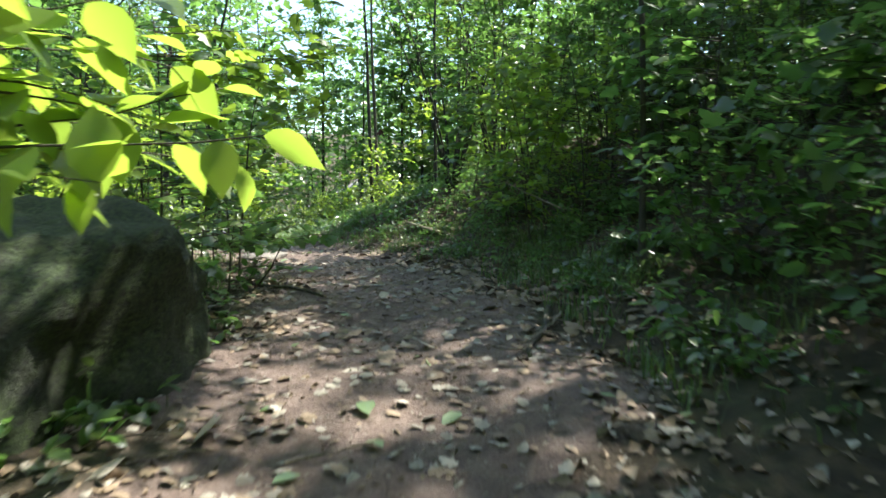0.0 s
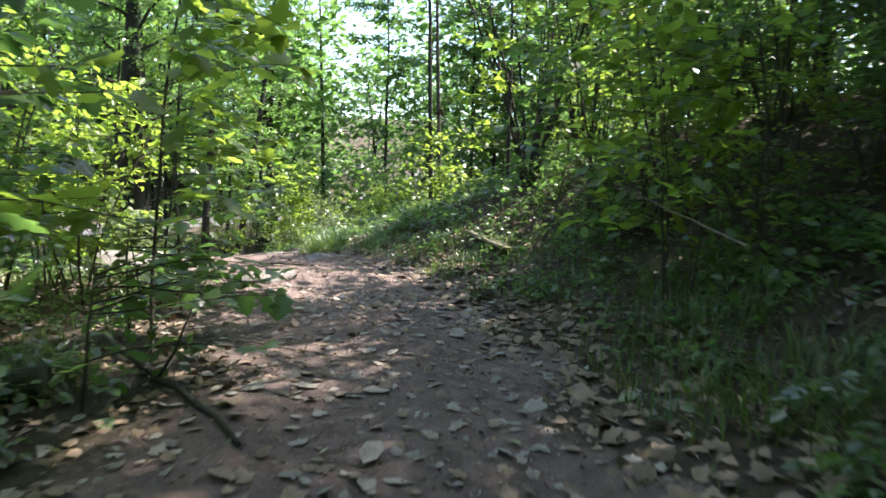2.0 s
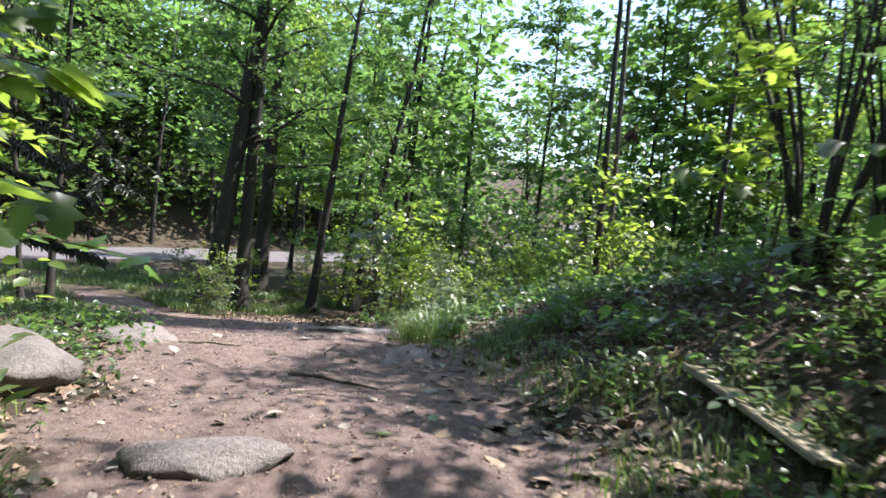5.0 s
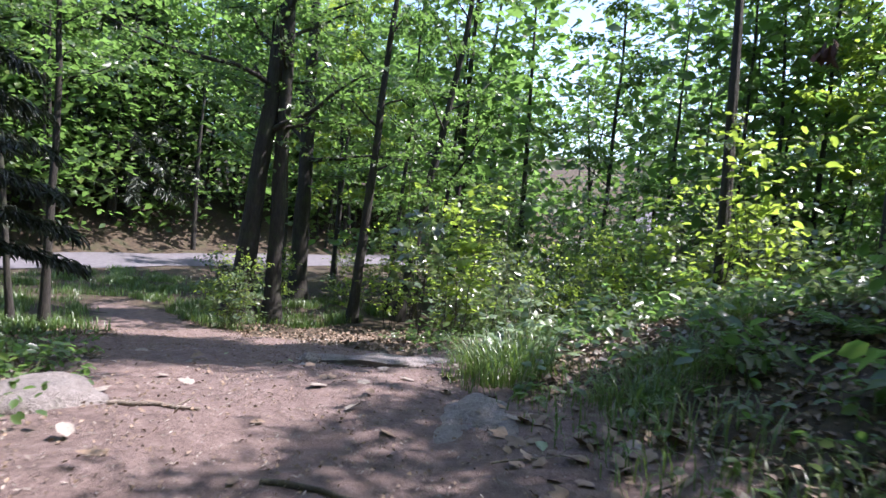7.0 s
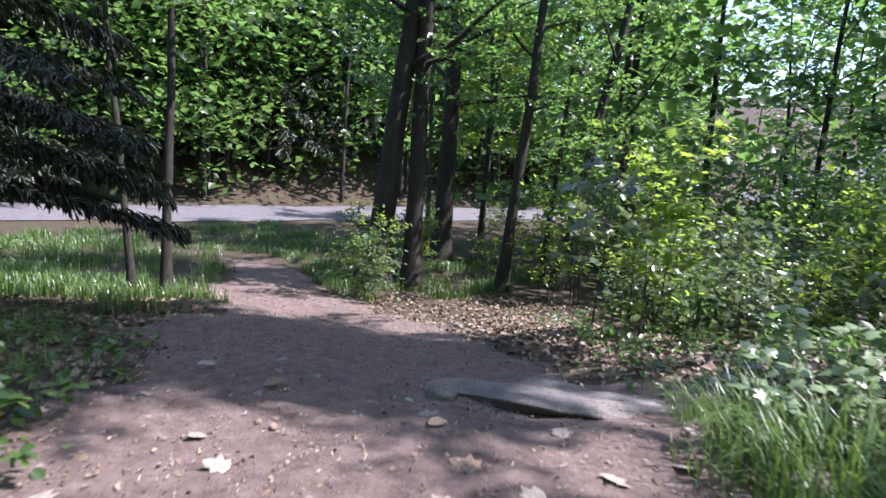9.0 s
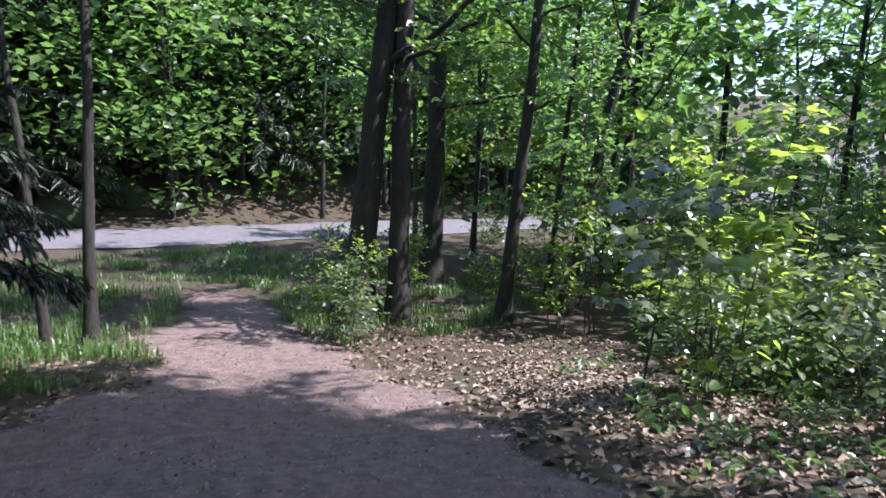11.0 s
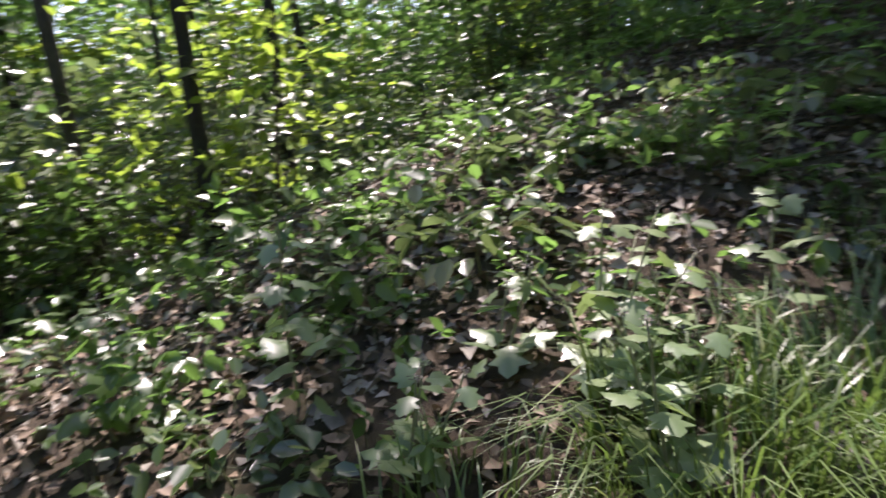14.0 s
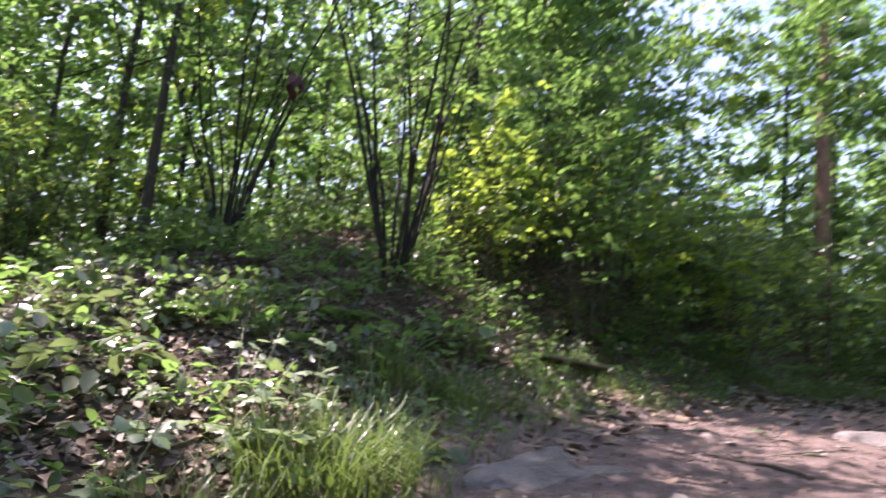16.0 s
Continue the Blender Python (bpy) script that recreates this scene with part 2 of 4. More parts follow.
def mesh_from(name, verts, faces, material, smooth_faces=True):
    """verts: (n, 3) array; faces: list of (m, k) index arrays."""
    me = bpy.data.meshes.new(name)
    verts = np.asarray(verts, np.float32)
    faces = [np.asarray(f, np.int32) for f in faces if len(f)]
    loops = np.concatenate([f.ravel() for f in faces])
    sizes = np.concatenate([np.full(len(f), f.shape[1], np.int32) for f in faces])
    starts = np.concatenate([[0], np.cumsum(sizes)[:-1]]).astype(np.int32)
    me.vertices.add(len(verts))
    me.vertices.foreach_set("co", verts.ravel())
    me.loops.add(len(loops))
    me.loops.foreach_set("vertex_index", loops)
    me.polygons.add(len(sizes))
    me.polygons.foreach_set("loop_start", starts)
    me.polygons.foreach_set("loop_total", sizes)
    me.polygons.foreach_set("use_smooth", np.full(len(sizes), smooth_faces))
    me.update(calc_edges=True)
    me.materials.append(material)
    return me


def part(name, me, parent=None, label=""):
    ob = new(name, me)
    if parent is not None:
        ob.parent = parent
    return tagged(ob, label)


def tube(points, radii, sides=6, rng=None, lumpy=0.0):
    """A tapered tube along points, closed at its end. Returns verts and faces."""
    p = np.asarray(points, float)
    t = np.gradient(p, axis=0)
    t /= np.linalg.norm(t, axis=1)[:, None] + 1e-9
    ref = np.where(np.abs(t[:, 2:3]) > 0.9, np.array([[1.0, 0, 0]]), np.array([[0, 0, 1.0]]))
    a = np.cross(t, ref)
    a /= np.linalg.norm(a, axis=1)[:, None] + 1e-9
    b = np.cross(t, a)
    ang = np.linspace(0, 2 * np.pi, sides, endpoint=False)
    r = np.asarray(radii, float)[:, None] * np.ones((1, sides))
    if lumpy and rng is not None:
        r = r * (1 + lumpy * rng.standard_normal(r.shape))
    v = p[:, None, :] + r[:, :, None] * (np.cos(ang)[None, :, None] * a[:, None, :] + np.sin(ang)[None, :, None] * b[:, None, :])
    n = len(p)
    i, j = np.meshgrid(np.arange(n - 1), np.arange(sides), indexing="ij")
    k = (j + 1) % sides
    f = np.stack([i * sides + j, i * sides + k, (i + 1) * sides + k, (i + 1) * sides + j], -1).reshape(-1, 4)
    v = np.concatenate([v.reshape(-1, 3), p[-1:]])
    e = np.arange(sides)
    cap = np.stack([(n - 1) * sides + e, (n - 1) * sides + (e + 1) % sides, np.full(sides, n * sides)], -1)
    return v, f, cap


def tubes_mesh(name, list_of_tubes, material):
    vs, qs, ts, o = [], [], [], 0
    for v, f, c in list_of_tubes:
        vs.append(v), qs.append(f + o), ts.append(c + o)
        o += len(v)
    return mesh_from(name, np.concatenate(vs), [np.concatenate(qs), np.concatenate(ts)], material)


KITE = (np.array([(0, 0, 0), (0.42, 0.33, 0.07), (1, 0, -0.06), (0.42, -0.33, 0.07)]), np.array([(0, 3, 2), (0, 2, 1)]))
OVAL = (np.array([(0, 0, 0), (0.25, 0.27, 0.06), (0.65, 0.27, 0.05), (1, 0, -0.1), (0.65, -0.27, 0.05), (0.25, -0.27, 0.06)]), np.array([(0, 3, 2, 1), (0, 5, 4, 3)]))
CURL = (KITE[0] * np.array([1, 1.05, 2.4]), KITE[1])
SLIM = (np.array([(0, 0, 0), (0.3, 0.14, 0.04), (0.7, 0.12, 0.03), (1, 0, -0.14), (0.7, -0.12, 0.03), (0.3, -0.14, 0.04)]), np.array([(0, 3, 2, 1), (0, 5, 4, 3)]))


def maple_shape():
    """A five-lobed leaf as a fan round its middle."""
    rim = [(0, 0.04), (0.12, 0.42), (0.3, 0.3), (0.52, 0.56), (0.6, 0.26), (0.78, 0.24), (1.0, 0.0)]
    pts = [(0.32, 0, 0.05)] + [(x, y, -0.06 * y * 2 - 0.03) for x, y in rim] + [(x, -y, -0.06 * y * 2 - 0.03) for x, y in rim[-2::-1]]
    n = len(pts)
    return np.array(pts), np.array([(0, i + 1 if i + 1 < n else 1, i) for i in range(1, n)])


MAPLE = maple_shape()


def broad_shape():
    """A broad pointed leaf, folded a little along its midrib and drooping to its tip."""
    w = [(0.0, 0.0), (0.1, 0.17), (0.28, 0.3), (0.5, 0.31), (0.72, 0.2), (0.88, 0.08), (1.0, 0.0)]
    mid = [(x, 0.0, -0.14 * x * x) for x, _ in w]
    left = [(x, y, 0.1 * y * 2 - 0.14 * x * x) for x, y in w[1:-1]]
    right = [(x, -y, 0.1 * y * 2 - 0.14 * x * x) for x, y in w[1:-1]]
    f = [(0, 1, 7), (0, 12, 1), (5, 6, 11), (5, 16, 6)] + [(i, i + 1, 7 + i, 6 + i) for i in range(1, 5)] + [(i + 1, i, 11 + i, 12 + i) for i in range(1, 5)]
    f = [(a[0], a[1], a[2], a[2]) if len(a) == 3 else a for a in f]
    tri = [(a, b, c) for a, b, c, d in f] + [(a, c, d) for a, b, c, d in f if c != d]
    return np.array(mid + left + right), np.array(tri)


BROAD = broad_shape()


def leaves(name, centres, sizes, material, rng, shape=KITE, tilt=0.45, out=None, droop=0.25):
    """Many leaves in one mesh, each roughly level, turned at random or outward along 'out'."""
    c = np.asarray(centres, float)
    n = len(c)
    if out is None:
        a = rng.uniform(0, 2 * np.pi, n)
        d = np.stack([np.cos(a), np.sin(a), -droop + 0.3 * rng.standard_normal(n)], -1)
    else:
        d = np.asarray(out, float) + 0.45 * rng.standard_normal((n, 3))
        d[:, 2] -= droop
    d /= np.linalg.norm(d, axis=1)[:, None] + 1e-9
    up = np.array([0, 0, 1.0]) + tilt * rng.standard_normal((n, 3))
    s = np.cross(up, d)
    s /= np.linalg.norm(s, axis=1)[:, None] + 1e-9
    u = np.cross(d, s)
    tv, tf = shape
    z = np.asarray(sizes, float)[:, None, None] * np.ones((n, 1, 1))
    v = c[:, None, :] + z * (tv[None, :, 0:1] * d[:, None, :] + tv[None, :, 1:2] * s[:, None, :] + tv[None, :, 2:3] * u[:, None, :])
    f = tf[None] + (np.arange(n) * len(tv))[:, None, None]
    return mesh_from(name, v.reshape(-1, 3), [f.reshape(-1, tf.shape[1])], material)


def wander(start, heading, length, steps, rng, bend=0.12, lift=0.0):
    p, d = [np.array(start, float)], np.array(heading, float)
    d /= np.linalg.norm(d)
    for _ in range(steps):
        d = d + bend * rng.standard_normal(3) + np.array([0, 0, lift])
        d /= np.linalg.norm(d)
        p.append(p[-1] + d * length / steps)
    return np.array(p)


# ---------------------------------------------------------------- ground and road
def axis_steps(lo, hi, fine, reach):
    mid = list(np.arange(lo, hi + 1e-6, fine))
    grow, step, a, b = [], fine, [], []
    x = hi
    while x < reach:
        step *= 1.17
        x += step
        a.append(x)
    x, step = lo, fine
    while x > -reach:
        step *= 1.17
        x -= step
        b.append(x)
    return np.array(b[::-1] + mid + a)


def build_ground():
    xs, ys = axis_steps(-9.0, 3.0, 0.08, 900.0), axis_steps(0.0, 17.0, 0.08, 900.0)
    X, Y = np.meshgrid(xs, ys, indexing="ij")
    Z = ground(X, Y)
    nx, ny = X.shape
    i, j = np.meshgrid(np.arange(nx - 1), np.arange(ny - 1), indexing="ij")
    f = np.stack([i * ny + j, (i + 1) * ny + j, (i + 1) * ny + j + 1, i * ny + j + 1], -1).reshape(-1, 4)
    me = mesh_from("ground", np.stack([X, Y, Z], -1).reshape(-1, 3), [f], GROUND)
    at = me.attributes.new("trodden", "FLOAT", "POINT")
    at.data.foreach_set("value", trodden(X, Y).astype(np.float32).ravel())
    return tagged(new("ground", me), "uneven brown forest floor with a trodden earth path", "ground", kind="structure")


GROUND_OB = build_ground()


def build_road():
    s = np.linspace(-45, 60, 106)
    w = np.linspace(0, 5.2, 9)
    S, W = np.meshgrid(s, w, indexing="ij")
    edge = 0.25 * np.sin(S * 0.7 + W * 3) + 0.15 * np.sin(S * 1.9)
    W2 = W + edge * (np.abs(W - 2.6) > 2.5)
    n = np.array((-ROAD_DIR[1], ROAD_DIR[0]))
    X = ROAD_NEAR[0] + S * ROAD_DIR[0] + W2 * n[0]
    Y = ROAD_NEAR[1] + S * ROAD_DIR[1] + W2 * n[1]
    Z = ground(X, Y) + 0.03 + 0.03 * np.sin(W / 5.2 * np.pi)
    i, j = np.meshgrid(np.arange(105), np.arange(8), indexing="ij")
    f = np.stack([i * 9 + j, i * 9 + j + 1, (i + 1) * 9 + j + 1, (i + 1) * 9 + j], -1).reshape(-1, 4)
    tagged(new("road", mesh_from("road", np.stack([X, Y, Z], -1).reshape(-1, 3), [f], ROAD)), "pale grey gravel road through the wood", "road", kind="structure")


build_road()

# ---------------------------------------------------------------- stones


def stone(name, label, x, y, size, material, seed, turn=0.0, sink=0.25, flat=0.0, detail=4, category="rock", ridge=0.16):
    """A weathered stone: a sphere pushed in by planes and noise, bedded in the ground."""
    rng = np.random.default_rng(seed)
    bm = bmesh.new()
    bmesh.ops.create_icosphere(bm, subdivisions=detail, radius=1.0)
    planes = [(Vector(rng.standard_normal(3)).normalized(), rng.uniform(0.55, 0.85)) for _ in range(9)]
    off = Vector(rng.uniform(-50, 50, 3))
    for v in bm.verts:
        p = v.co.copy()
        for nrm, h in planes:
            k = p.dot(nrm) - h
            if k > 0:
                p -= nrm * k * 0.85
        if flat and p.z > flat:
            p.z = flat + (p.z - flat) * 0.25
        p *= 1 + ridge * noise.noise(p * 1.7 + off) + 0.06 * noise.noise(p * 5 + off) + 0.03 * noise.noise(p * 14 + off) + 0.012 * noise.noise(p * 33 + off)
        v.co = Vector((p.x * size[0], p.y * size[1], p.z * size[2]))
    me = bpy.data.meshes.new(name)
    for f in bm.faces:
        f.smooth = True
    bm.to_mesh(me)
    bm.free()
    me.materials.append(material)
    ob = new(name, me)
    slope = Vector((gz(x - 0.4, y) - gz(x + 0.4, y), gz(x, y - 0.4) - gz(x, y + 0.4), 0.8)).normalized()
    ob.matrix_world = Matrix.Translation((x, y, gz(x, y) + size[2] * (1 - 2 * sink) * 0.6)) @ Vector((0, 0, 1)).rotation_difference(slope).to_matrix().to_4x4() @ pose(0, 0, 0, 0, 0, turn)
    return tagged(ob, label, category)


stone("boulder", "large grey boulder patched with moss beside the path", -2.1, 2.75, (1.05, 1.0, 0.8), BOULDER, 4, 60, 0.25, detail=5, ridge=0.3)
stone("flat_rock", "flat sunlit bedrock slab at the edge of the path", -4.6, 14.05, (0.78, 0.42, 0.22), ROCK, 5, 25, 0.7, flat=0.45, detail=5, ridge=0.4)
stone("flat_rock", "pale bedrock showing through the path's edge", -3.05, 12.4, (0.5, 0.32, 0.2), ROCK, 6, 110, 0.8, flat=0.5, detail=5, ridge=0.4)
stone("low_rock", "low grey rock half buried in leaves", -4.75, 9.75, (0.75, 0.42, 0.3), ROCK, 8, 160, 0.55)
stone("path_stone", "smooth grey stone bedded in the path", -5.0, 11.1, (0.36, 0.26, 0.2), ROCK, 9, 70, 0.66)
stone("path_stone", "low pale stone showing in the path", -2.65, 9.3, (0.42, 0.26, 0.13), ROCK, 12, 40, 0.74)
stone("path_stone", "small pale stone on the path", -5.05, 13.55, (0.1, 0.08, 0.08), ROCK, 14, 10, 0.4, detail=3)
stone("path_stone", "small pale stone on the path", -4.75, 13.95, (0.12, 0.09, 0.07), ROCK, 15, 50, 0.4, detail=3)
stone("loose_stone", "pale angular stone among the plants", -3.27, 13.5, (0.11, 0.08, 0.1), ROCK, 16, 20, 0.3, detail=3)
stone("roadside_boulder", "grey boulder on the bank behind the road", -28.6, 22.0, (1.3, 0.9, 1.0), BOULDER, 21, 30, 0.2)
stone("roadside_boulder", "dark boulder on the bank behind the road", -29.5, 24.5, (1.0, 0.8, 0.8), BOULDER, 22, 80, 0.2)

# ---------------------------------------------------------------- trees


def tree(name, label, x, y, height, radius, seed, bark=None, lean=(0, 0), crown_from=0.4, leaf_count=3500, leaf=0.11, spread=1.8, foliage=None, limbs=14, shape=KITE, flare=1.6, category="tree", group=""):
    """A broadleaved tree: tapered trunk, limbs, and a crown of leaf sprays set along the limbs and their twigs."""
    rng = np.random.default_rng(seed)
    root = new(name)
    n = 16
    t = np.linspace(0, 1, n)
    w = np.cumsum(rng.standard_normal((n, 2)) * 0.012 * height, 0) * t[:, None] * 0.35
    pts = np.stack([lean[0] * t * height + w[:, 0], lean[1] * t * height + w[:, 1], t * height - 0.15], -1)
    rad = radius * (1 - 0.8 * t) + radius * (flare - 1) * np.exp(-t * height / 0.28)
    part("trunk", tubes_mesh("trunk", [tube(pts, rad, 12, rng, 0.05)], bark or BARK), root)
    centres, outs = [], []
    for k in range(limbs):
        u = crown_from + (1 - crown_from) * (k + rng.uniform(0, 1)) / limbs
        at = np.array([np.interp(u, t, pts[:, i]) for i in range(3)])
        a = k * 2.4 + rng.uniform(-0.5, 0.5)
        ln = spread * (1.15 - 0.6 * u) * rng.uniform(0.7, 1.25)
        limb = wander(at, (math.cos(a), math.sin(a), 0.45), ln, 7, rng, 0.16, 0.0)
        r0 = radius * 0.32 * (1.1 - 0.7 * u)
        part("limb", tubes_mesh("limb", [tube(limb, np.linspace(r0, r0 * 0.2, 8), 5)], bark or BARK), root)
        m = leaf_count // limbs
        per = 26
        for _ in range(max(1, m // per)):
            f = rng.uniform(0.25, 1.0)
            base = np.array([np.interp(f, np.linspace(0, 1, 8), limb[:, i]) for i in range(3)])
            aa = rng.uniform(0, 2 * np.pi)
            hd = np.array([math.cos(aa), math.sin(aa), rng.uniform(-0.25, 0.25)])
            tl = rng.uniform(0.35, 0.8) * min(1.0, spread / 1.8)
            s = rng.uniform(0, 1, per)
            c = base + hd * tl * s[:, None] + rng.standard_normal((per, 3)) * np.array([0.11, 0.11, 0.05]) * (0.4 + leaf * 5)
            centres.append(c)
            outs.append(np.tile(hd, (per, 1)))
    c = np.concatenate(centres)
    part("crown", leaves("crown", c, rng.uniform(0.6, 1.25, len(c)) * leaf, foliage or LEAF, rng, shape, 0.5, np.concatenate(outs)), root)
    root.matrix_world = pose(x, y, gz(x, y))
    return tagged(root, label, category, group)


def bush(name, label, seed, height, stems, leaf_count, leaf, foliage, spread=0.7, low=0.25, bark=None, thick=0.011, shape=KITE, sprays=14, category="shrub", group="undergrowth shrubs", join=False):
    """A many-stemmed shrub: thin stems from one foot, level leaf sprays along their upper part."""
    rng = np.random.default_rng(seed)
    root = new(name)
    centres, outs, all_twigs = [], [], []
    for k in range(stems):
        a = 2 * np.pi * k / stems + rng.uniform(-0.6, 0.6)
        h = height * rng.uniform(0.6, 1.05)
        lean_by = spread * rng.uniform(0.15, 0.75) / height
        p = wander((0.07 * math.cos(a), 0.07 * math.sin(a), -0.08), (lean_by * math.cos(a), lean_by * math.sin(a), 1), h, 9, rng, 0.07)
        shaft = tube(p, np.linspace(thick, thick * 0.25, 10) * rng.uniform(0.7, 1.3), 4)
        if join:
            all_twigs.append(shaft)
        else:
            part("stem", tubes_mesh("stem", [shaft], bark or BARK_YOUNG), root)
        per = max(3, leaf_count // stems // sprays)
        twigs = []
        for _ in range(sprays):
            f = rng.uniform(low, 1.0)
            base = np.array([np.interp(f, np.linspace(0, 1, 10), p[:, i]) for i in range(3)])
            aa = rng.uniform(0, 2 * np.pi)
            hd = np.array([math.cos(aa), math.sin(aa), rng.uniform(-0.1, 0.4)])
            tl = spread * rng.uniform(0.25, 0.8) * (1.25 - 0.7 * f)
            s = rng.uniform(0.15, 1, per)
            twigs.append(tube(np.array([base, base + hd * tl]), [thick * 0.3, thick * 0.12], 3))
            centres.append(base + hd * tl * s[:, None] + rng.standard_normal((per, 3)) * np.array([leaf * 0.6, leaf * 0.6, leaf * 0.3]))
            outs.append(np.tile(hd, (per, 1)))
        all_twigs += twigs
    tagged(part("twig_spray", tubes_mesh("twig_spray", all_twigs, bark or BARK_YOUNG), root), kind="stuff")
    c = np.concatenate(centres)
    part("foliage", leaves("foliage", c, rng.uniform(0.55, 1.3, len(c)) * leaf, foliage, rng, shape, 0.4, np.concatenate(outs)), root)
    return tagged(root, label, category, group)


def at_ground(x, y, turn=0.0, scale=1.0, sink=0.0):
    return pose(x, y, gz(x, y) - sink, 0, 0, turn) @ Matrix.Scale(scale, 4)


# the trees that stand out along the walk
tree("trunk_clump_tree", "dark-barked tree of a close clump by the path fork", -11.4, 19.5, 13, 0.25, 31, lean=(0.06, 0.045), crown_from=0.3, leaf_count=5200, spread=3.2, limbs=20, leaf=0.14, flare=2.2)
tree("trunk_clump_tree", "dark-barked leaning tree of a close clump", -10.85, 19.95, 12, 0.19, 32, lean=(0.02, -0.02), crown_from=0.35, leaf_count=3000, spread=2.6, leaf=0.14)
tree("trunk_clump_tree", "slim dark stem of a close clump", -11.75, 19.9, 8, 0.08, 37, lean=(0.07, 0.02), crown_from=0.4, leaf_count=1500, spread=1.8, leaf=0.12)
tree("rough_barked_tree", "dark rough-barked tree beyond the clump", -13.0, 23.6, 13, 0.27, 33, crown_from=0.3, leaf_count=4200, spread=3.0, limbs=18, leaf=0.14)
tree("slim_tree", "slim dark tree leaning a little in the undergrowth", -9.6, 21.25, 11, 0.12, 34, lean=(0.05, 0.03), crown_from=0.3, leaf_count=3000, spread=2.2, leaf=0.12)
tree("slim_tree", "slim dark tree leaning a little in the undergrowth", -9.15, 22.6, 11, 0.13, 35, lean=(0.13, 0.09), crown_from=0.3, leaf_count=3000, spread=2.2, leaf=0.12)
tree("slim_tree", "very thin young tree beside a leaning one", -9.75, 23.1, 9, 0.07, 36, lean=(0.07, 0.0), crown_from=0.4, leaf_count=1500, spread=1.6, leaf=0.12)
tree("slim_tree", "slim dark tree at the edge of the grass", -11.75, 15.5, 9, 0.075, 38, lean=(-0.01, 0.0), crown_from=0.42, leaf_count=2600, spread=1.8, leaf=0.11)
tree("slim_tree", "slim bare-stemmed tree at the edge of the grass", -11.9, 15.1, 8, 0.055, 39, lean=(-0.09, -0.05), crown_from=0.5, leaf_count=1600, spread=1.5, leaf=0.11)
tree("pale_birch", "thin pale-barked tree on the bank behind the road", -30.5, 29.5, 9, 0.11, 40, bark=BARK_PALE, crown_from=0.5, leaf_count=2500, spread=2.0, leaf=0.13)
# trees whose crowns roof the wood; their trunks stand in the undergrowth
# positions are invented to close the sky; some only shade the path and road
CROWN_SPOTS = ((4.3, 8.7), (3.4, 10.6), (1, 31), (-14.5, 24.8), (-16.5, 30.5), (-17, 14.8), (8.5, 2), (7, -0.5), (3.2, -4.5), (9.5, 4.5), (2, 29.5), (-1, 28), (6, 22.5), (7.2, 9.2), (9.6, 15.2), (3.5, 24), (-5.5, 29), (-3.9, 3.2), (-4.6, 6.2), (-7.2, 9.3), (-1.6, -4.0), (3.5, -2), (-6.5, 0.5),
               (7.5, 6), (10, 12), (8.5, 19.5), (-14.5, 27.5), (-16, 12.5), (-14, 7.5), (-10.5, 4.5), (1.5, 26))
for k, (px, py) in enumerate(CROWN_SPOTS):
    big = 0.065 + 0.04 * ((k * 7) % 5) / 4
    tree("forest_tree", "slender forest tree, its high leafy crown added for cover and shade", px, py, 9.5 + (k * 13 % 7) * 0.6, big, 100 + k, bark=BARK if k % 3 else BARK_YOUNG, lean=(0.02 * ((k % 3) - 1), 0.015 * ((k % 5) - 2)),
         crown_from=0.26, leaf_count=5600, spread=3.1, limbs=18, leaf=0.17, foliage=LEAF_YOUNG if k % 4 == 2 else LEAF, group="forest trees")
# real leaning trunk; its height and wide unseen crown are added to shade the path
tree("slim_tree", "thin young tree standing in the undergrowth", -1.8, 18.4, 13.5, 0.06, 90, bark=BARK_YOUNG, lean=(-0.06, 0.0), crown_from=0.6, leaf_count=7000, spread=3.0, limbs=18, leaf=0.16)
# two made-up trees, their crowns set in the sun's way to shade the path
for px, py, k in ((-0.2, 17.8, 91), (-1.9, 17.0, 92)):
    tree("forest_tree", "tall thin tree added so its high crown shades the path", px, py, 12.5, 0.055, k, crown_from=0.7, leaf_count=8000, spread=3.3, limbs=16, leaf=0.16, group="forest trees")
# invented sun blockers: three shade the mound, the small one the ground by the boulder
for k, (px, py, h, sp) in enumerate(((2.6, 15.6, 7.5, 2.6), (1.2, 15.0, 7.0, 1.7), (4.3, 16.8, 8.5, 2.8), (1.5, 4.7, 7.0, 1.3))):
    tree("forest_tree", "young leafy tree added in the thicket to block the sun", px, py, h, 0.06 if sp > 1.5 else 0.025, 140 + k, bark=BARK_YOUNG, crown_from=0.3 if sp > 2 else 0.6, leaf_count=int(2000 * sp), spread=sp, limbs=16, leaf=0.13, group="forest trees")
tree("pine", "tall pine with reddish bark in the sunlit wood", 4.6, 1.0, 13, 0.2, 77, bark=BARK_PINE, crown_from=0.6, leaf_count=2600, spread=2.2, leaf=0.14, flare=1.2)


NEEDLES = (SLIM[0] * np.array([1, 0.45, 1.0]), SLIM[1])


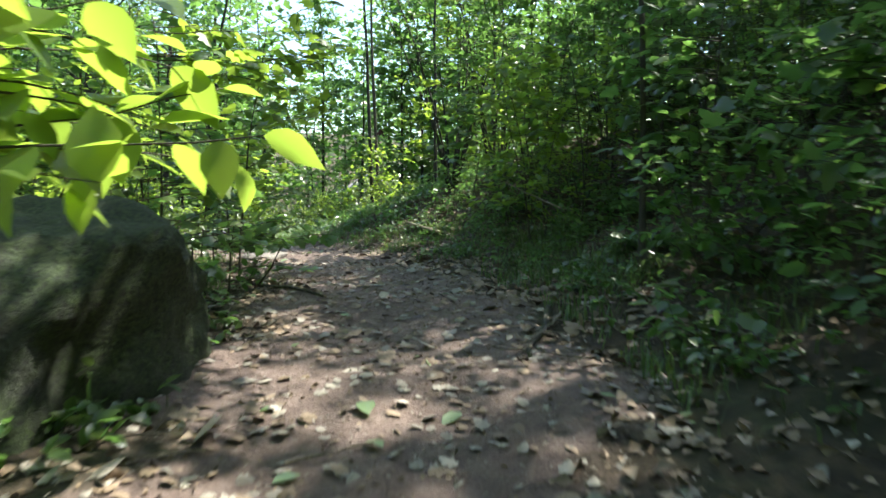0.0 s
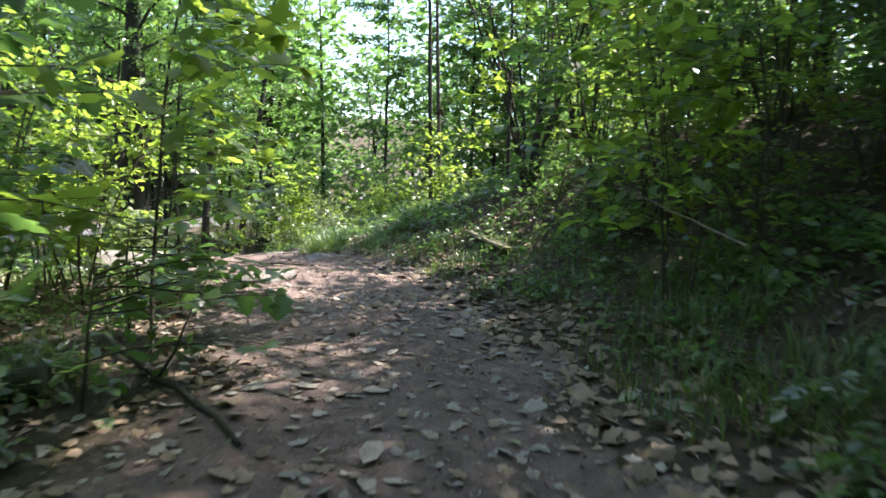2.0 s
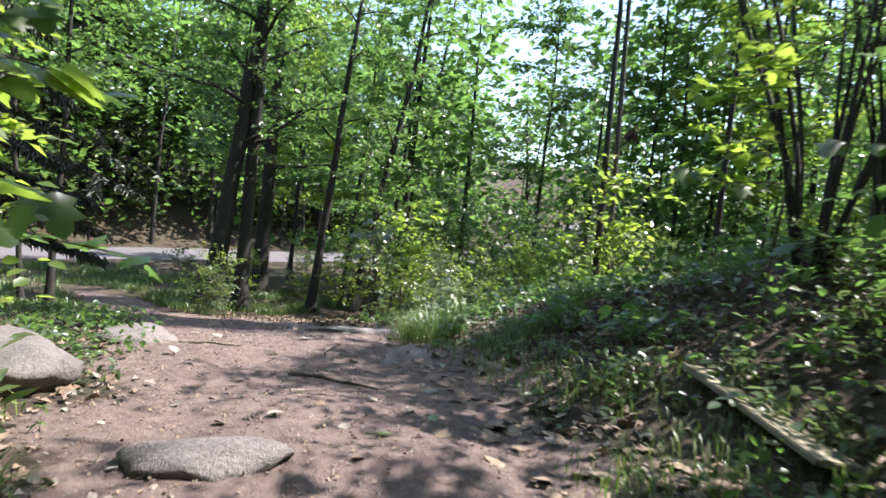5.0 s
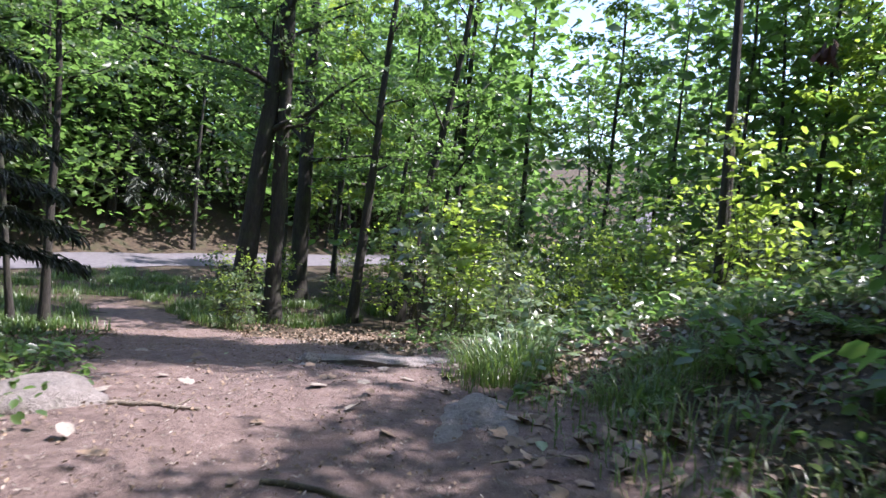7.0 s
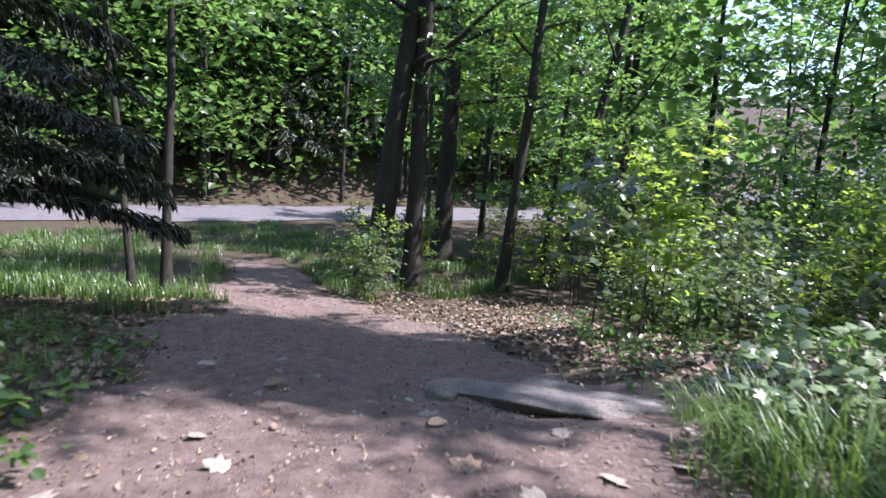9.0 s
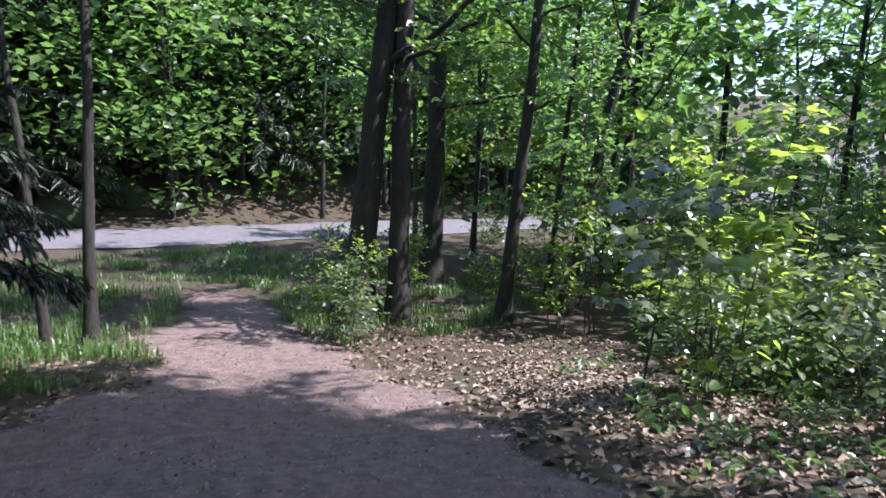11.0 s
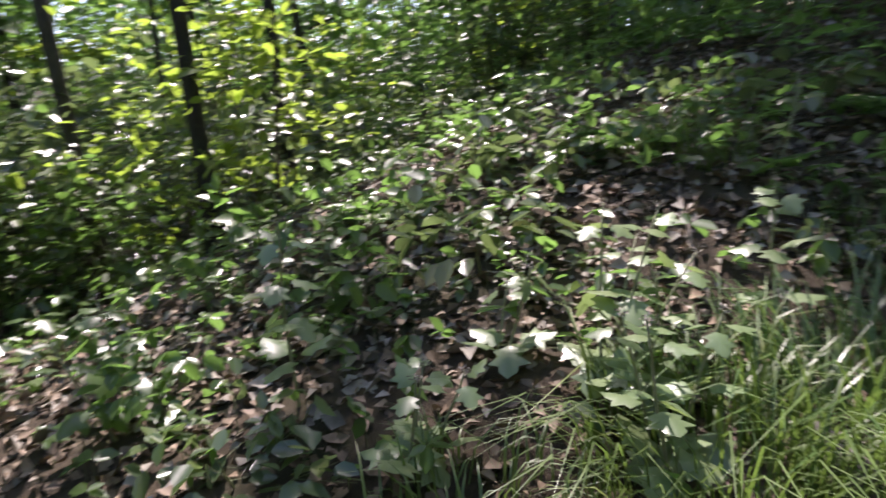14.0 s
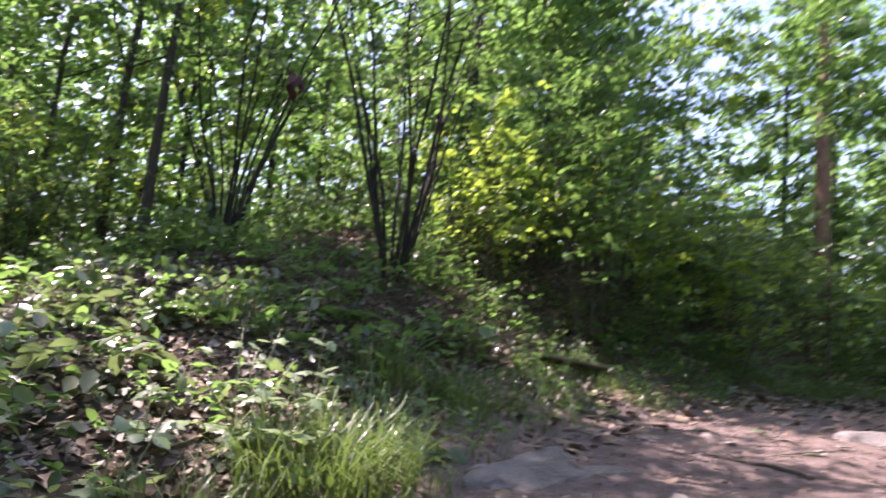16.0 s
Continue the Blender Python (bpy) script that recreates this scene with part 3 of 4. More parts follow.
def spruce(x, y, height, seed, dense=150, spray=0.135):
    """A conifer with whorls of drooping boughs hung with needle sprays."""
    rng = np.random.default_rng(seed)
    root = new("spruce")
    part("trunk", tubes_mesh("trunk", [tube([(0, 0, -0.1), (0.02, 0, height * 0.5), (0, 0, height)], [0.16, 0.1, 0.01], 9)], BARK), root)
    c, o = [], []
    for h in np.arange(1.3, height - 0.3, 0.42):
        ln = (height - h) / height * 2.6 + 0.3
        for _ in range(6):
            a = rng.uniform(0, 2 * np.pi)
            s = np.linspace(0, 1, 7)
            p = np.stack([math.cos(a) * ln * s, math.sin(a) * ln * s, h + 0.1 * s - 0.55 * ln * 0.5 * s ** 1.5], -1)
            part("bough", tubes_mesh("bough", [tube(p, np.linspace(0.018, 0.004, 7), 4)], BARK), root)
            m = int(dense * ln)
            u = rng.uniform(0.1, 1, m)
            q = np.stack([np.interp(u, s, p[:, i]) for i in range(3)], -1)
            side = np.stack([-math.sin(a) * np.ones(m), math.cos(a) * np.ones(m), np.zeros(m)], -1) * rng.choice([-1, 1], m)[:, None]
            q = q + rng.standard_normal(q.shape) * 0.03
            c.append(q), o.append(side + np.array([math.cos(a), math.sin(a), -0.8]) * 0.7)
    c, o = np.concatenate(c), np.concatenate(o)
    part("needle_foliage", leaves("needle_foliage", c, rng.uniform(0.5, 1.5, len(c)) * spray, NEEDLE, rng, NEEDLES, 0.6, o, 0.5), root)
    root.matrix_world = pose(x, y, gz(x, y))
    return tagged(root, "dark spruce with drooping boughs", "conifer")


spruce(-10.1, 12.0, 8.5, 5, 240)
# spruces added behind the road; their dark needles stand in for shade on the bank
fill_spruce = spruce(-34, 30.5, 9.0, 6, 34, 0.3)
for k, (px, py) in enumerate(((-30, 19), (-31.5, 24), (-33, 28.5), (-31, 33), (-35, 22), (-29.6, 21.3), (-30.2, 26.8), (-28.8, 30.5), (-29.4, 16.5))):
    copy_thing(fill_spruce, pose(px, py, gz(px, py) - 0.1, 0, 0, 70 * k) @ Matrix.Scale(1.25 + 0.1 * (k % 5), 4))

# ---------------------------------------------------------------- undergrowth
TALL = [bush("hazel_shrub", "tall thin-stemmed green shrub in the undergrowth", 200 + k, h, st, lc, lf, mat, sp, low, shape=KITE)
        for k, (h, st, lc, lf, mat, sp, low) in enumerate([
            (3.6, 5, 1300, 0.085, LEAF, 1.0, 0.25), (3.0, 6, 1300, 0.075, LEAF, 0.95, 0.2), (4.2, 4, 1200, 0.09, LEAF, 1.1, 0.35), (2.6, 5, 1000, 0.08, LEAF_YOUNG, 0.9, 0.25)])]
MID = [bush("young_shrub", "waist-high shrub with glossy leaves in the undergrowth", 230 + k, h, st, lc, lf, mat, sp, 0.2, thick=0.007, shape=OVAL)
       for k, (h, st, lc, lf, mat, sp) in enumerate([
           (1.7, 5, 520, 0.1, LEAF_GLOSSY, 0.75), (1.3, 6, 520, 0.085, LEAF, 0.65), (2.0, 5, 620, 0.085, LEAF_YOUNG, 0.8), (1.5, 4, 400, 0.115, LEAF_GLOSSY, 0.65)])]
LOW = [bush("low_plant", "low leafy woodland plant on the forest floor", 260 + k, h, st, lc, lf, mat, sp, 0.45, bark=STEM, thick=0.004, shape=OVAL, sprays=4, join=True, category="plant", group="woodland plants")
       for k, (h, st, lc, lf, mat, sp) in enumerate([
           (0.42, 5, 90, 0.085, LEAF, 0.32), (0.3, 5, 80, 0.07, LEAF_GLOSSY, 0.3), (0.6, 4, 80, 0.08, LEAF, 0.35), (0.35, 5, 70, 0.085, LEAF_GLOSSY, 0.3)])]
placed = set()


def put(ob, x, y, turn, scale):
    m = at_ground(x, y, turn, scale, 0.02)
    if ob.name in placed:
        return copy_thing(ob, m)
    placed.add(ob.name)
    ob.matrix_basis = m
    return ob


def scatter(kinds, count, seed, box, keep, clear=1.5, gap=0.5, scale=(0.75, 1.25)):
    """Sets copies at random over a box of the plan where keep(x, y, offset) holds."""
    rng = np.random.default_rng(seed)
    spots, tries = [], 0
    while len(spots) < count and tries < count * 40:
        tries += 1
        x, y = rng.uniform(box[0], box[1]), rng.uniform(box[2], box[3])
        d = float(path_offset(np.array([x]), np.array([y]))[0])
        if abs(d) < clear or not keep(x, y, d) or any((x - a) ** 2 + (y - b) ** 2 < gap * gap for a, b in spots):
            continue
        spots.append((x, y))
        put(kinds[rng.integers(len(kinds))], x, y, rng.uniform(0, 360), rng.uniform(*scale))


# thick wall of shrubs up the bank to the right of the walk
scatter(TALL, 14, 21, (0.6, 3.4, 6.5, 12.0), lambda x, y, d: d > 2.4, 2.4, 0.6)
scatter(TALL, 56, 1, (1.6, 8, -2, 10), lambda x, y, d: d > 2.7, 2.7, 0.75)
scatter(MID, 18, 2, (0.9, 5, -1, 10.5), lambda x, y, d: d > 1.7, 1.7, 0.6)
# thin thicket to the left near the start
scatter(TALL, 22, 3, (-8, -1.8, 2.5, 9), lambda x, y, d: d < -2.2 and y > 3.2, 2.2, 0.8)
scatter(MID, 12, 4, (-6, -1.6, 3, 9), lambda x, y, d: d < -1.7, 1.7, 0.7)
# the wood ahead, beyond the fork
scatter(MID, 74, 5, (-8.5, 3.5, 15.0, 23), lambda x, y, d: d > 2.8 and (x < -4 or y > 18) and (x > -3.9 - 0.32 * (y - 12.2) or y > 22.5), 2.8, 0.55, (0.7, 1.35))
scatter(TALL, 38, 6, (-10, 6, 17.5, 29), lambda x, y, d: d > 3.2 and ((x < -3 and y > 20.5) or y > 23), 3.2, 0.9, (0.8, 1.4))
# the mound beside the turn
scatter(TALL, 17, 7, (-0.2, 8, 9.5, 17.5), lambda x, y, d: d > 5.2, 5.2, 0.9, (0.8, 1.2))
scatter(MID[:2] + MID[3:], 16, 8, (-2.0, 4, 10.5, 17), lambda x, y, d: d > 3.3 and (x > 1.2 or y < 13), 3.3, 0.6, (0.4, 0.7))
scatter(MID, 9, 18, (-2.0, 2.5, 16.3, 18), lambda x, y, d: d > 3.4, 3.4, 0.7, (0.8, 1.2))
# round the back and along the left
scatter(TALL, 16, 9, (-9, 4, -9, 0), lambda x, y, d: abs(d) > 2.2, 2.2, 0.9)
scatter(TALL, 16, 10, (-21, -11.5, 3, 13.5), lambda x, y, d: d < -2, 2.0, 1.0)
scatter(MID, 16, 11, (-16, -8, 20.5, 31), lambda x, y, d: d > 2.5 and road_offset(np.array(x), np.array(y)) < -1.5, 2.5, 0.8, (0.7, 1.1))
scatter(MID, 3, 12, (-11.0, -9.8, 17.9, 18.6), lambda x, y, d: True, 0.9, 0.3, (0.7, 1.0))
# low plants along both edges
scatter(LOW, 100, 13, (-5, 4, 0, 12), lambda x, y, d: d > 0 and d < 4, 1.2, 0.2, (0.6, 1.2))
scatter(LOW, 70, 14, (-7, 0, 0, 12), lambda x, y, d: d < 0 and d > -4, 1.35, 0.25, (0.6, 1.1))
scatter(LOW, 14, 16, (-3.2, 0.5, 12.0, 15.5), lambda x, y, d: d > 2.2, 2.2, 0.3, (1.0, 1.5))
scatter(LOW, 115, 15, (-7, 2, 11, 19), lambda x, y, d: d > 0, 1.9, 0.25, (0.6, 1.2))


# ---------------------------------------------------------------- far woods, grass, litter
def far_woods():
    """The wood beyond the reach of single trees: stems and leaf masses in rings round the place."""
    rng = np.random.default_rng(71)
    stems, cs = [], []
    count = 0
    while count < 760:
        a, r = rng.uniform(0, 2 * np.pi), rng.uniform(15, 56)
        x, y = -5 + r * math.cos(a), 12 + r * math.sin(a)
        bank = count < 120
        if bank:
            s, w = rng.uniform(-18, 36), rng.uniform(6.2, 14)
            x, y = ROAD_NEAR[0] + s * ROAD_DIR[0] - w * ROAD_DIR[1], ROAD_NEAR[1] + s * ROAD_DIR[1] + w * ROAD_DIR[0]
        ro = float(road_offset(np.array(x), np.array(y)))
        if -5 < ro < 5.9 or (ro < -5 and -30 < x < 4 and -4 < y < 27):
            continue
        low = bank and count % 6 == 0 or not bank and count % 5 < 2
        z, h = gz(x, y), rng.uniform(1.5, 4.5) if low else rng.uniform(9, 15)
        p = wander((x, y, z - 0.2), (rng.normal(0, 0.05), rng.normal(0, 0.05), 1), h, 5, rng, 0.03)
        stems.append(tube(p, np.linspace(0.03 if low else rng.uniform(0.06, 0.16), 0.015, 6), 6))
        for u in rng.uniform(0.05 if low else (0.22 if bank else 0.1), 1, 12 if low else 40):
            b = np.array([np.interp(u, np.linspace(0, 1, 6), p[:, i]) for i in range(3)])
            b = b + np.array([*rng.normal(0, 0.8 if low else (1.7 if bank else 1.4), 2), 0])
            cs.append(b + rng.standard_normal((20, 3)) * np.array([0.7, 0.7, 0.32]))
        count += 1
    c = np.concatenate(cs)
    tagged(new("far_woods_stems", tubes_mesh("far_woods_stems", stems, BARK)), "dark stems of the wood all round", "trees", kind="stuff")
    tagged(new("far_woods_foliage", leaves("far_woods_foliage", c, rng.uniform(0.2, 0.52, len(c)), LEAF, rng, KITE, 0.55)), "green foliage of the wood all round", "trees", kind="stuff")


far_woods()


def ground_cover(name, label, count, seed, box, keep, leaf, height, material):
    """Low leaves on thin stalks in drifts over the forest floor."""
    rng = np.random.default_rng(seed)
    x, y = rng.uniform(box[0], box[1], count * 8), rng.uniform(box[2], box[3], count * 8)
    drift = np.sin(x * 1.3 + 1.9 * np.sin(y * 0.9 + seed)) * np.sin(y * 1.7 + 1.4 * np.sin(x * 1.1))
    ok = keep(x, y, path_offset(x, y)) & (drift + rng.normal(0, 0.4, len(x)) > 0.1)
    x, y = np.repeat(x[ok][:count // 4], 4), np.repeat(y[ok][:count // 4], 4)
    h = np.repeat(height * rng.uniform(0.3, 1.2, len(x) // 4), 4)
    a = rng.uniform(0, 2 * np.pi, len(x))
    c = np.stack([x, y, ground(x, y) + h], -1)
    out = np.stack([np.cos(a), np.sin(a), np.full(len(x), 0.15)], -1)
    tagged(new(name, leaves(name, c, leaf * rng.uniform(0.5, 1.3, len(x)), material, rng, OVAL, 0.3, out)), label, "plants", kind="stuff")
    i = np.arange(0, len(x), 4)
    v = np.stack([c[i] + (0.003, 0, -0.5), c[i] + (-0.003, 0, -0.5), c[i]], 1)
    v[:, :2, 2] = (ground(x[i], y[i]) - 0.02)[:, None]
    tagged(new(name + "_stalks", mesh_from(name + "_stalks", v.reshape(-1, 3), [np.arange(len(i) * 3).reshape(-1, 3)], STEM)), "thin stalks of low woodland plants", "plants", kind="stuff")


ground_cover("ground_cover", "low broad-leaved plants covering the bank", 4800, 61, (-5, 5, 0, 19), lambda x, y, d: (d > 1.35) & (d < 6), 0.062, 0.15, LEAF)
ground_cover("ground_cover", "low pale-leaved plants beside the path", 2500, 62, (-5, 4, 0, 18), lambda x, y, d: (d > 1.2) & (d < 3.5), 0.06, 0.1, LEAF)
ground_cover("ground_cover", "dense dark green plants covering the mound", 2600, 64, (-3.5, 4.5, 10.5, 18), lambda x, y, d: (d > 2.0) & (d < 7.5), 0.08, 0.2, LEAF)
ground_cover("ground_cover", "small green plants at the foot of the boulder", 520, 65, (-2.2, -0.95, 1.2, 4.0), lambda x, y, d: d < -1.0, 0.075, 0.1, LEAF)
ground_cover("ground_cover", "low leafy plants on the low side of the path", 4000, 63, (-9, 0, 0, 13), lambda x, y, d: (d < -1.45) & (d > -5), 0.06, 0.13, LEAF)


def grass(name, label, count, seed, box, keep, length, width=0.006):
    rng = np.random.default_rng(seed)
    x, y = rng.uniform(box[0], box[1], count * 6), rng.uniform(box[2], box[3], count * 6)
    ok = keep(x, y, path_offset(x, y)) & (np.sin(x * 1.9 + 2.3 * np.sin(y * 1.1)) * np.sin(y * 2.3 + 1.7 * np.sin(x * 1.3)) + rng.normal(0, 0.35, len(x)) > 0.25)
    x, y = x[ok][:count], y[ok][:count]
    n = len(x)
    z = ground(x, y)
    a, h = rng.uniform(0, 2 * np.pi, n), length * rng.uniform(0.45, 1.3, n)
    bend = rng.uniform(0.2, 0.9, n)
    d = np.stack([np.cos(a), np.sin(a), np.zeros(n)], -1)
    s = np.stack([-np.sin(a), np.cos(a), np.zeros(n)], -1) * (width * rng.uniform(0.6, 1.4, n))[:, None]
    b = np.stack([x, y, z - 0.01], -1)
    m = b + d * (h * bend * 0.25)[:, None] + np.array([0, 0, 1.0]) * (h * 0.6)[:, None]
    t = b + d * (h * bend)[:, None] + np.array([0, 0, 1.0]) * (h * (1 - 0.4 * bend))[:, None]
    v = np.stack([b - s, b + s, m + s * 0.8, m - s * 0.8, t], 1).reshape(-1, 3)
    o = (np.arange(n) * 5)[:, None]
    me = mesh_from(name, v, [o + np.array([[0, 1, 2, 3]]), o + np.array([[3, 2, 4]])], GRASS)
    return tagged(new(name, me), label, "grass", kind="stuff")


grass("verge_grass", "green grass between the path and the road", 34000, 81, (-21, -8.5, 11, 24), lambda x, y, d: (trodden(x, y) < 0.35) & (road_offset(x, y) < -0.3) & (x < -9.5), 0.24, 0.007)
grass("path_grass", "thin tufts of grass along the path", 7000, 82, (-4.5, 2.6, 2, 13.6), lambda x, y, d: (d > 1.05) & (d < 2.3), 0.16, 0.004)
grass("path_grass", "tufts of grass on the low side of the path", 5000, 83, (-9, -1, 2, 13), lambda x, y, d: (d < -1.7) & (d > -4), 0.16, 0.004)


def litter(name, label, count, seed, box, keep, size, material, shape=CURL, tilt=0.55):
    rng = np.random.default_rng(seed)
    x, y = rng.uniform(box[0], box[1], count * 5), rng.uniform(box[2], box[3], count * 5)
    ok = keep(x, y, path_offset(x, y))
    x, y = x[ok][:count], y[ok][:count]
    c = np.stack([x, y, ground(x, y) + 0.012], -1)
    return tagged(new(name, leaves(name, c, size * rng.uniform(0.5, 1.4, len(x)), material, rng, shape, tilt, None, 0.0)), label, "leaf litter", kind="stuff")


litter("leaf_litter", "brown dead leaves strewn over the forest floor", 32000, 91, (-12, 5, 0, 21), lambda x, y, d: trodden(x, y) < 0.6, 0.065, DEAD_LEAF)
litter("leaf_litter", "pale dry leaves strewn over the forest floor", 6000, 92, (-8, 5, 0, 19), lambda x, y, d: trodden(x, y) < 0.8, 0.06, DRY_PALE)
litter("leaf_litter", "thick brown leaf litter on the bank", 15000, 97, (-7.5, 1.5, 11.5, 19), lambda x, y, d: (d > 1.5) & (trodden(x, y) < 0.5), 0.05, DEAD_LEAF)
# extra litter on the mound: the pale tone carries the sun falling there
litter("leaf_litter", "dead leaves and chips on the mound, pale in place of sunlight", 3600, 98, (-3.8, 0.5, 13.2, 17), lambda x, y, d: d > 2.0, 0.065, DRY_PALE)
litter("leaf_litter", "large curled brown leaves along the edge of the path", 700, 99, (-4, 1.6, 3.5, 13), lambda x, y, d: (d > 0.8) & (d < 1.7), 0.1, DEAD_LEAF, MAPLE, 0.3)
litter("path_crumbs", "crumbs of dead leaf and bark trodden into the path", 9000, 93, (-12, 3, 0, 19), lambda x, y, d: trodden(x, y) > 0.3, 0.022, DEAD_LEAF)
litter("path_crumbs", "pale chips and dry needles on the path", 9000, 94, (-12, 3, 0, 19), lambda x, y, d: trodden(x, y) > 0.3, 0.024, DRY_PALE, SLIM, 0.2)
litter("path_litter", "broken dead leaves strewn on the path", 700, 95, (-3, 2, 0, 9), lambda x, y, d: trodden(x, y) > 0.2, 0.06, DEAD_LEAF, MAPLE, 0.2)
litter("path_litter", "broken pale leaves strewn on the path", 900, 96, (-3, 2, 0, 9), lambda x, y, d: trodden(x, y) > 0.2, 0.06, DRY_PALE, MAPLE, 0.2)

# ---------------------------------------------------------------- plants with leaves large enough to tell apart


def maple(label, x, y, seed, height, arms, leaf=0.14, toward=None, foliage=None, per=9, reach=0.7, low=0.4, shape=MAPLE, single=False):
    """A maple sapling: a thin stem, side branches, and lobed leaves in pairs along each branch."""
    rng = np.random.default_rng(seed)
    root = new("maple_sapling")
    p = wander((0, 0, -0.08), (0.08, 0.04, 1), height, 9, rng, 0.05)
    part("stem", tubes_mesh("stem", [tube(p, np.linspace(0.012, 0.003, 10), 6)], BARK_YOUNG), root)
    for k in range(arms):
        u = rng.uniform(low, 1.0)
        base = np.array([np.interp(u, np.linspace(0, 1, 10), p[:, i]) for i in range(3)])
        a = (toward + rng.uniform(-0.7, 0.7)) if toward is not None else rng.uniform(0, 2 * np.pi)
        ln = reach * rng.uniform(0.6, 1.15)
        b = wander(base, (math.cos(a), math.sin(a), 0.12), ln, 5, rng, 0.1, -0.03)
        part("branch", tubes_mesh("branch", [tube(b, np.linspace(0.005, 0.0015, 6), 4)], BARK_YOUNG), root)
        s = np.linspace(0.25, 1, per)
        c = np.stack([np.interp(s, np.linspace(0, 1, 6), b[:, i]) for i in range(3)], -1)
        side = np.where(np.arange(per) % 2 == 0, 1, -1)[:, None] * np.array([-math.sin(a), math.cos(a), 0.0])
        out = side * (1.1 - s[:, None]) + np.array([math.cos(a), math.sin(a), 0]) * 0.6
        if single:
            for o in range(per):
                part("leaf", leaves("leaf", c[o:o + 1], [rng.uniform(0.6, 1.15) * leaf], foliage or LEAF_YOUNG, rng, shape, 0.22, out[o:o + 1], 0.3), root)
        else:
            tagged(part("leaf_spray", leaves("leaf_spray", c, rng.uniform(0.6, 1.15, per) * leaf, foliage or LEAF_YOUNG, rng, shape, 0.22, out, 0.3), root), kind="stuff")
    root.matrix_world = pose(x, y, gz(x, y))
    return tagged(root, label, "sapling", "maple saplings")


maple("maple sapling with broad bright leaves overhanging the boulder", -1.4, 1.45, 401, 1.5, 9, 0.2, toward=0.1, reach=0.85, low=0.68, shape=BROAD, per=7, single=True)
maple("maple sapling with broad leaves beside the boulder", -1.75, 1.6, 402, 1.75, 8, 0.17, toward=0.2, reach=0.8, low=0.7, shape=BROAD, per=7, single=True)
for k, (px, py, h, to, fo) in enumerate(((-2.1, 4.6, 2.3, 0.2, LEAF_YOUNG), (-2.7, 5.6, 2.6, 0.0, LEAF), (-2.5, 7.3, 2.8, 0.3, LEAF_YOUNG), (-3.2, 8.2, 2.6, 0.0, LEAF), (-1.9, 3.9, 1.0, 0.5, LEAF), (-1.85, 5.3, 0.7, 0.5, LEAF), (-2.4, 6.5, 0.8, 0.0, LEAF), (-3.1, 7.7, 0.7, 0.5, LEAF), (-2.0, 6.1, 2.6, -0.3, LEAF_YOUNG),
                                         (1.55, 7.0, 2.3, 2.9, LEAF_YOUNG), (1.1, 8.6, 2.4, 3.0, LEAF_YOUNG), (0.4, 10.1, 2.3, 3.3, LEAF), (1.9, 4.6, 2.0, 3.0, LEAF), (2.0, 3.0, 1.8, 2.8, LEAF), (-0.2, 11.6, 2.6, 3.0, LEAF_YOUNG),
                                         (-4.9, 17.6, 2.4, 4.0, LEAF_YOUNG), (-2.6, 18.4, 2.4, 4.0, LEAF_YOUNG), (-5.7, 16.9, 2.0, 5.0, LEAF_GLOSSY))):
    maple("maple sapling with lobed green leaves at the path's edge", px, py, 410 + k, h, 17 if h > 1.5 else 8, 0.135 if h > 1.5 else 0.12, toward=to, foliage=fo, reach=0.8)


HERB_STEM = plain_material("pale_stem", (0.2, 0.22, 0.11), (0.36, 0.36, 0.22), 20, 0.6)


def herb(label, x, y, seed, height, tiers, leaf=0.085, foliage=None, stems=1, tip=True):
    """An upright herb: thin stems with tiers of three leaves and a dry seed head."""
    rng = np.random.default_rng(seed)
    root = new("woodland_herb")
    for _ in range(stems):
        a = rng.uniform(0, 6.28)
        p = wander((0.03 * math.cos(a), 0.03 * math.sin(a), -0.03), (0.3 * math.cos(a) * (stems > 1), 0.3 * math.sin(a) * (stems > 1), 1), height * rng.uniform(0.75, 1.05), 7, rng, 0.06)
        part("stem", tubes_mesh("stem", [tube(p, np.linspace(0.006, 0.0028, 8), 5)], HERB_STEM), root)
        for k in range(tiers):
            u = 0.3 + 0.6 * k / max(1, tiers - 1)
            at = np.array([np.interp(u, np.linspace(0, 1, 8), p[:, i]) for i in range(3)])
            ang = np.arange(3) * 2.1 + rng.uniform(0, 6)
            out = np.stack([np.cos(ang), np.sin(ang), np.full(3, 0.1)], -1)
            for o in range(3):
                part("leaf", leaves("leaf", (at + out * 0.03)[o:o + 1], [leaf * (1.35 - 0.75 * u)], foliage or LEAF_PALE, rng, MAPLE, 0.2, out[o:o + 1], 0.2), root)
        if tip:
            c = p[-1] + rng.standard_normal((14, 3)) * 0.006
            tagged(part("seed_head", leaves("seed_head", c, np.full(14, 0.016), DRY_PALE, rng, SLIM, 0.9, None, -0.4), root), kind="stuff")
    root.matrix_world = pose(x, y, gz(x, y))
    return tagged(root, label, "herb", "pale herbs by the path")


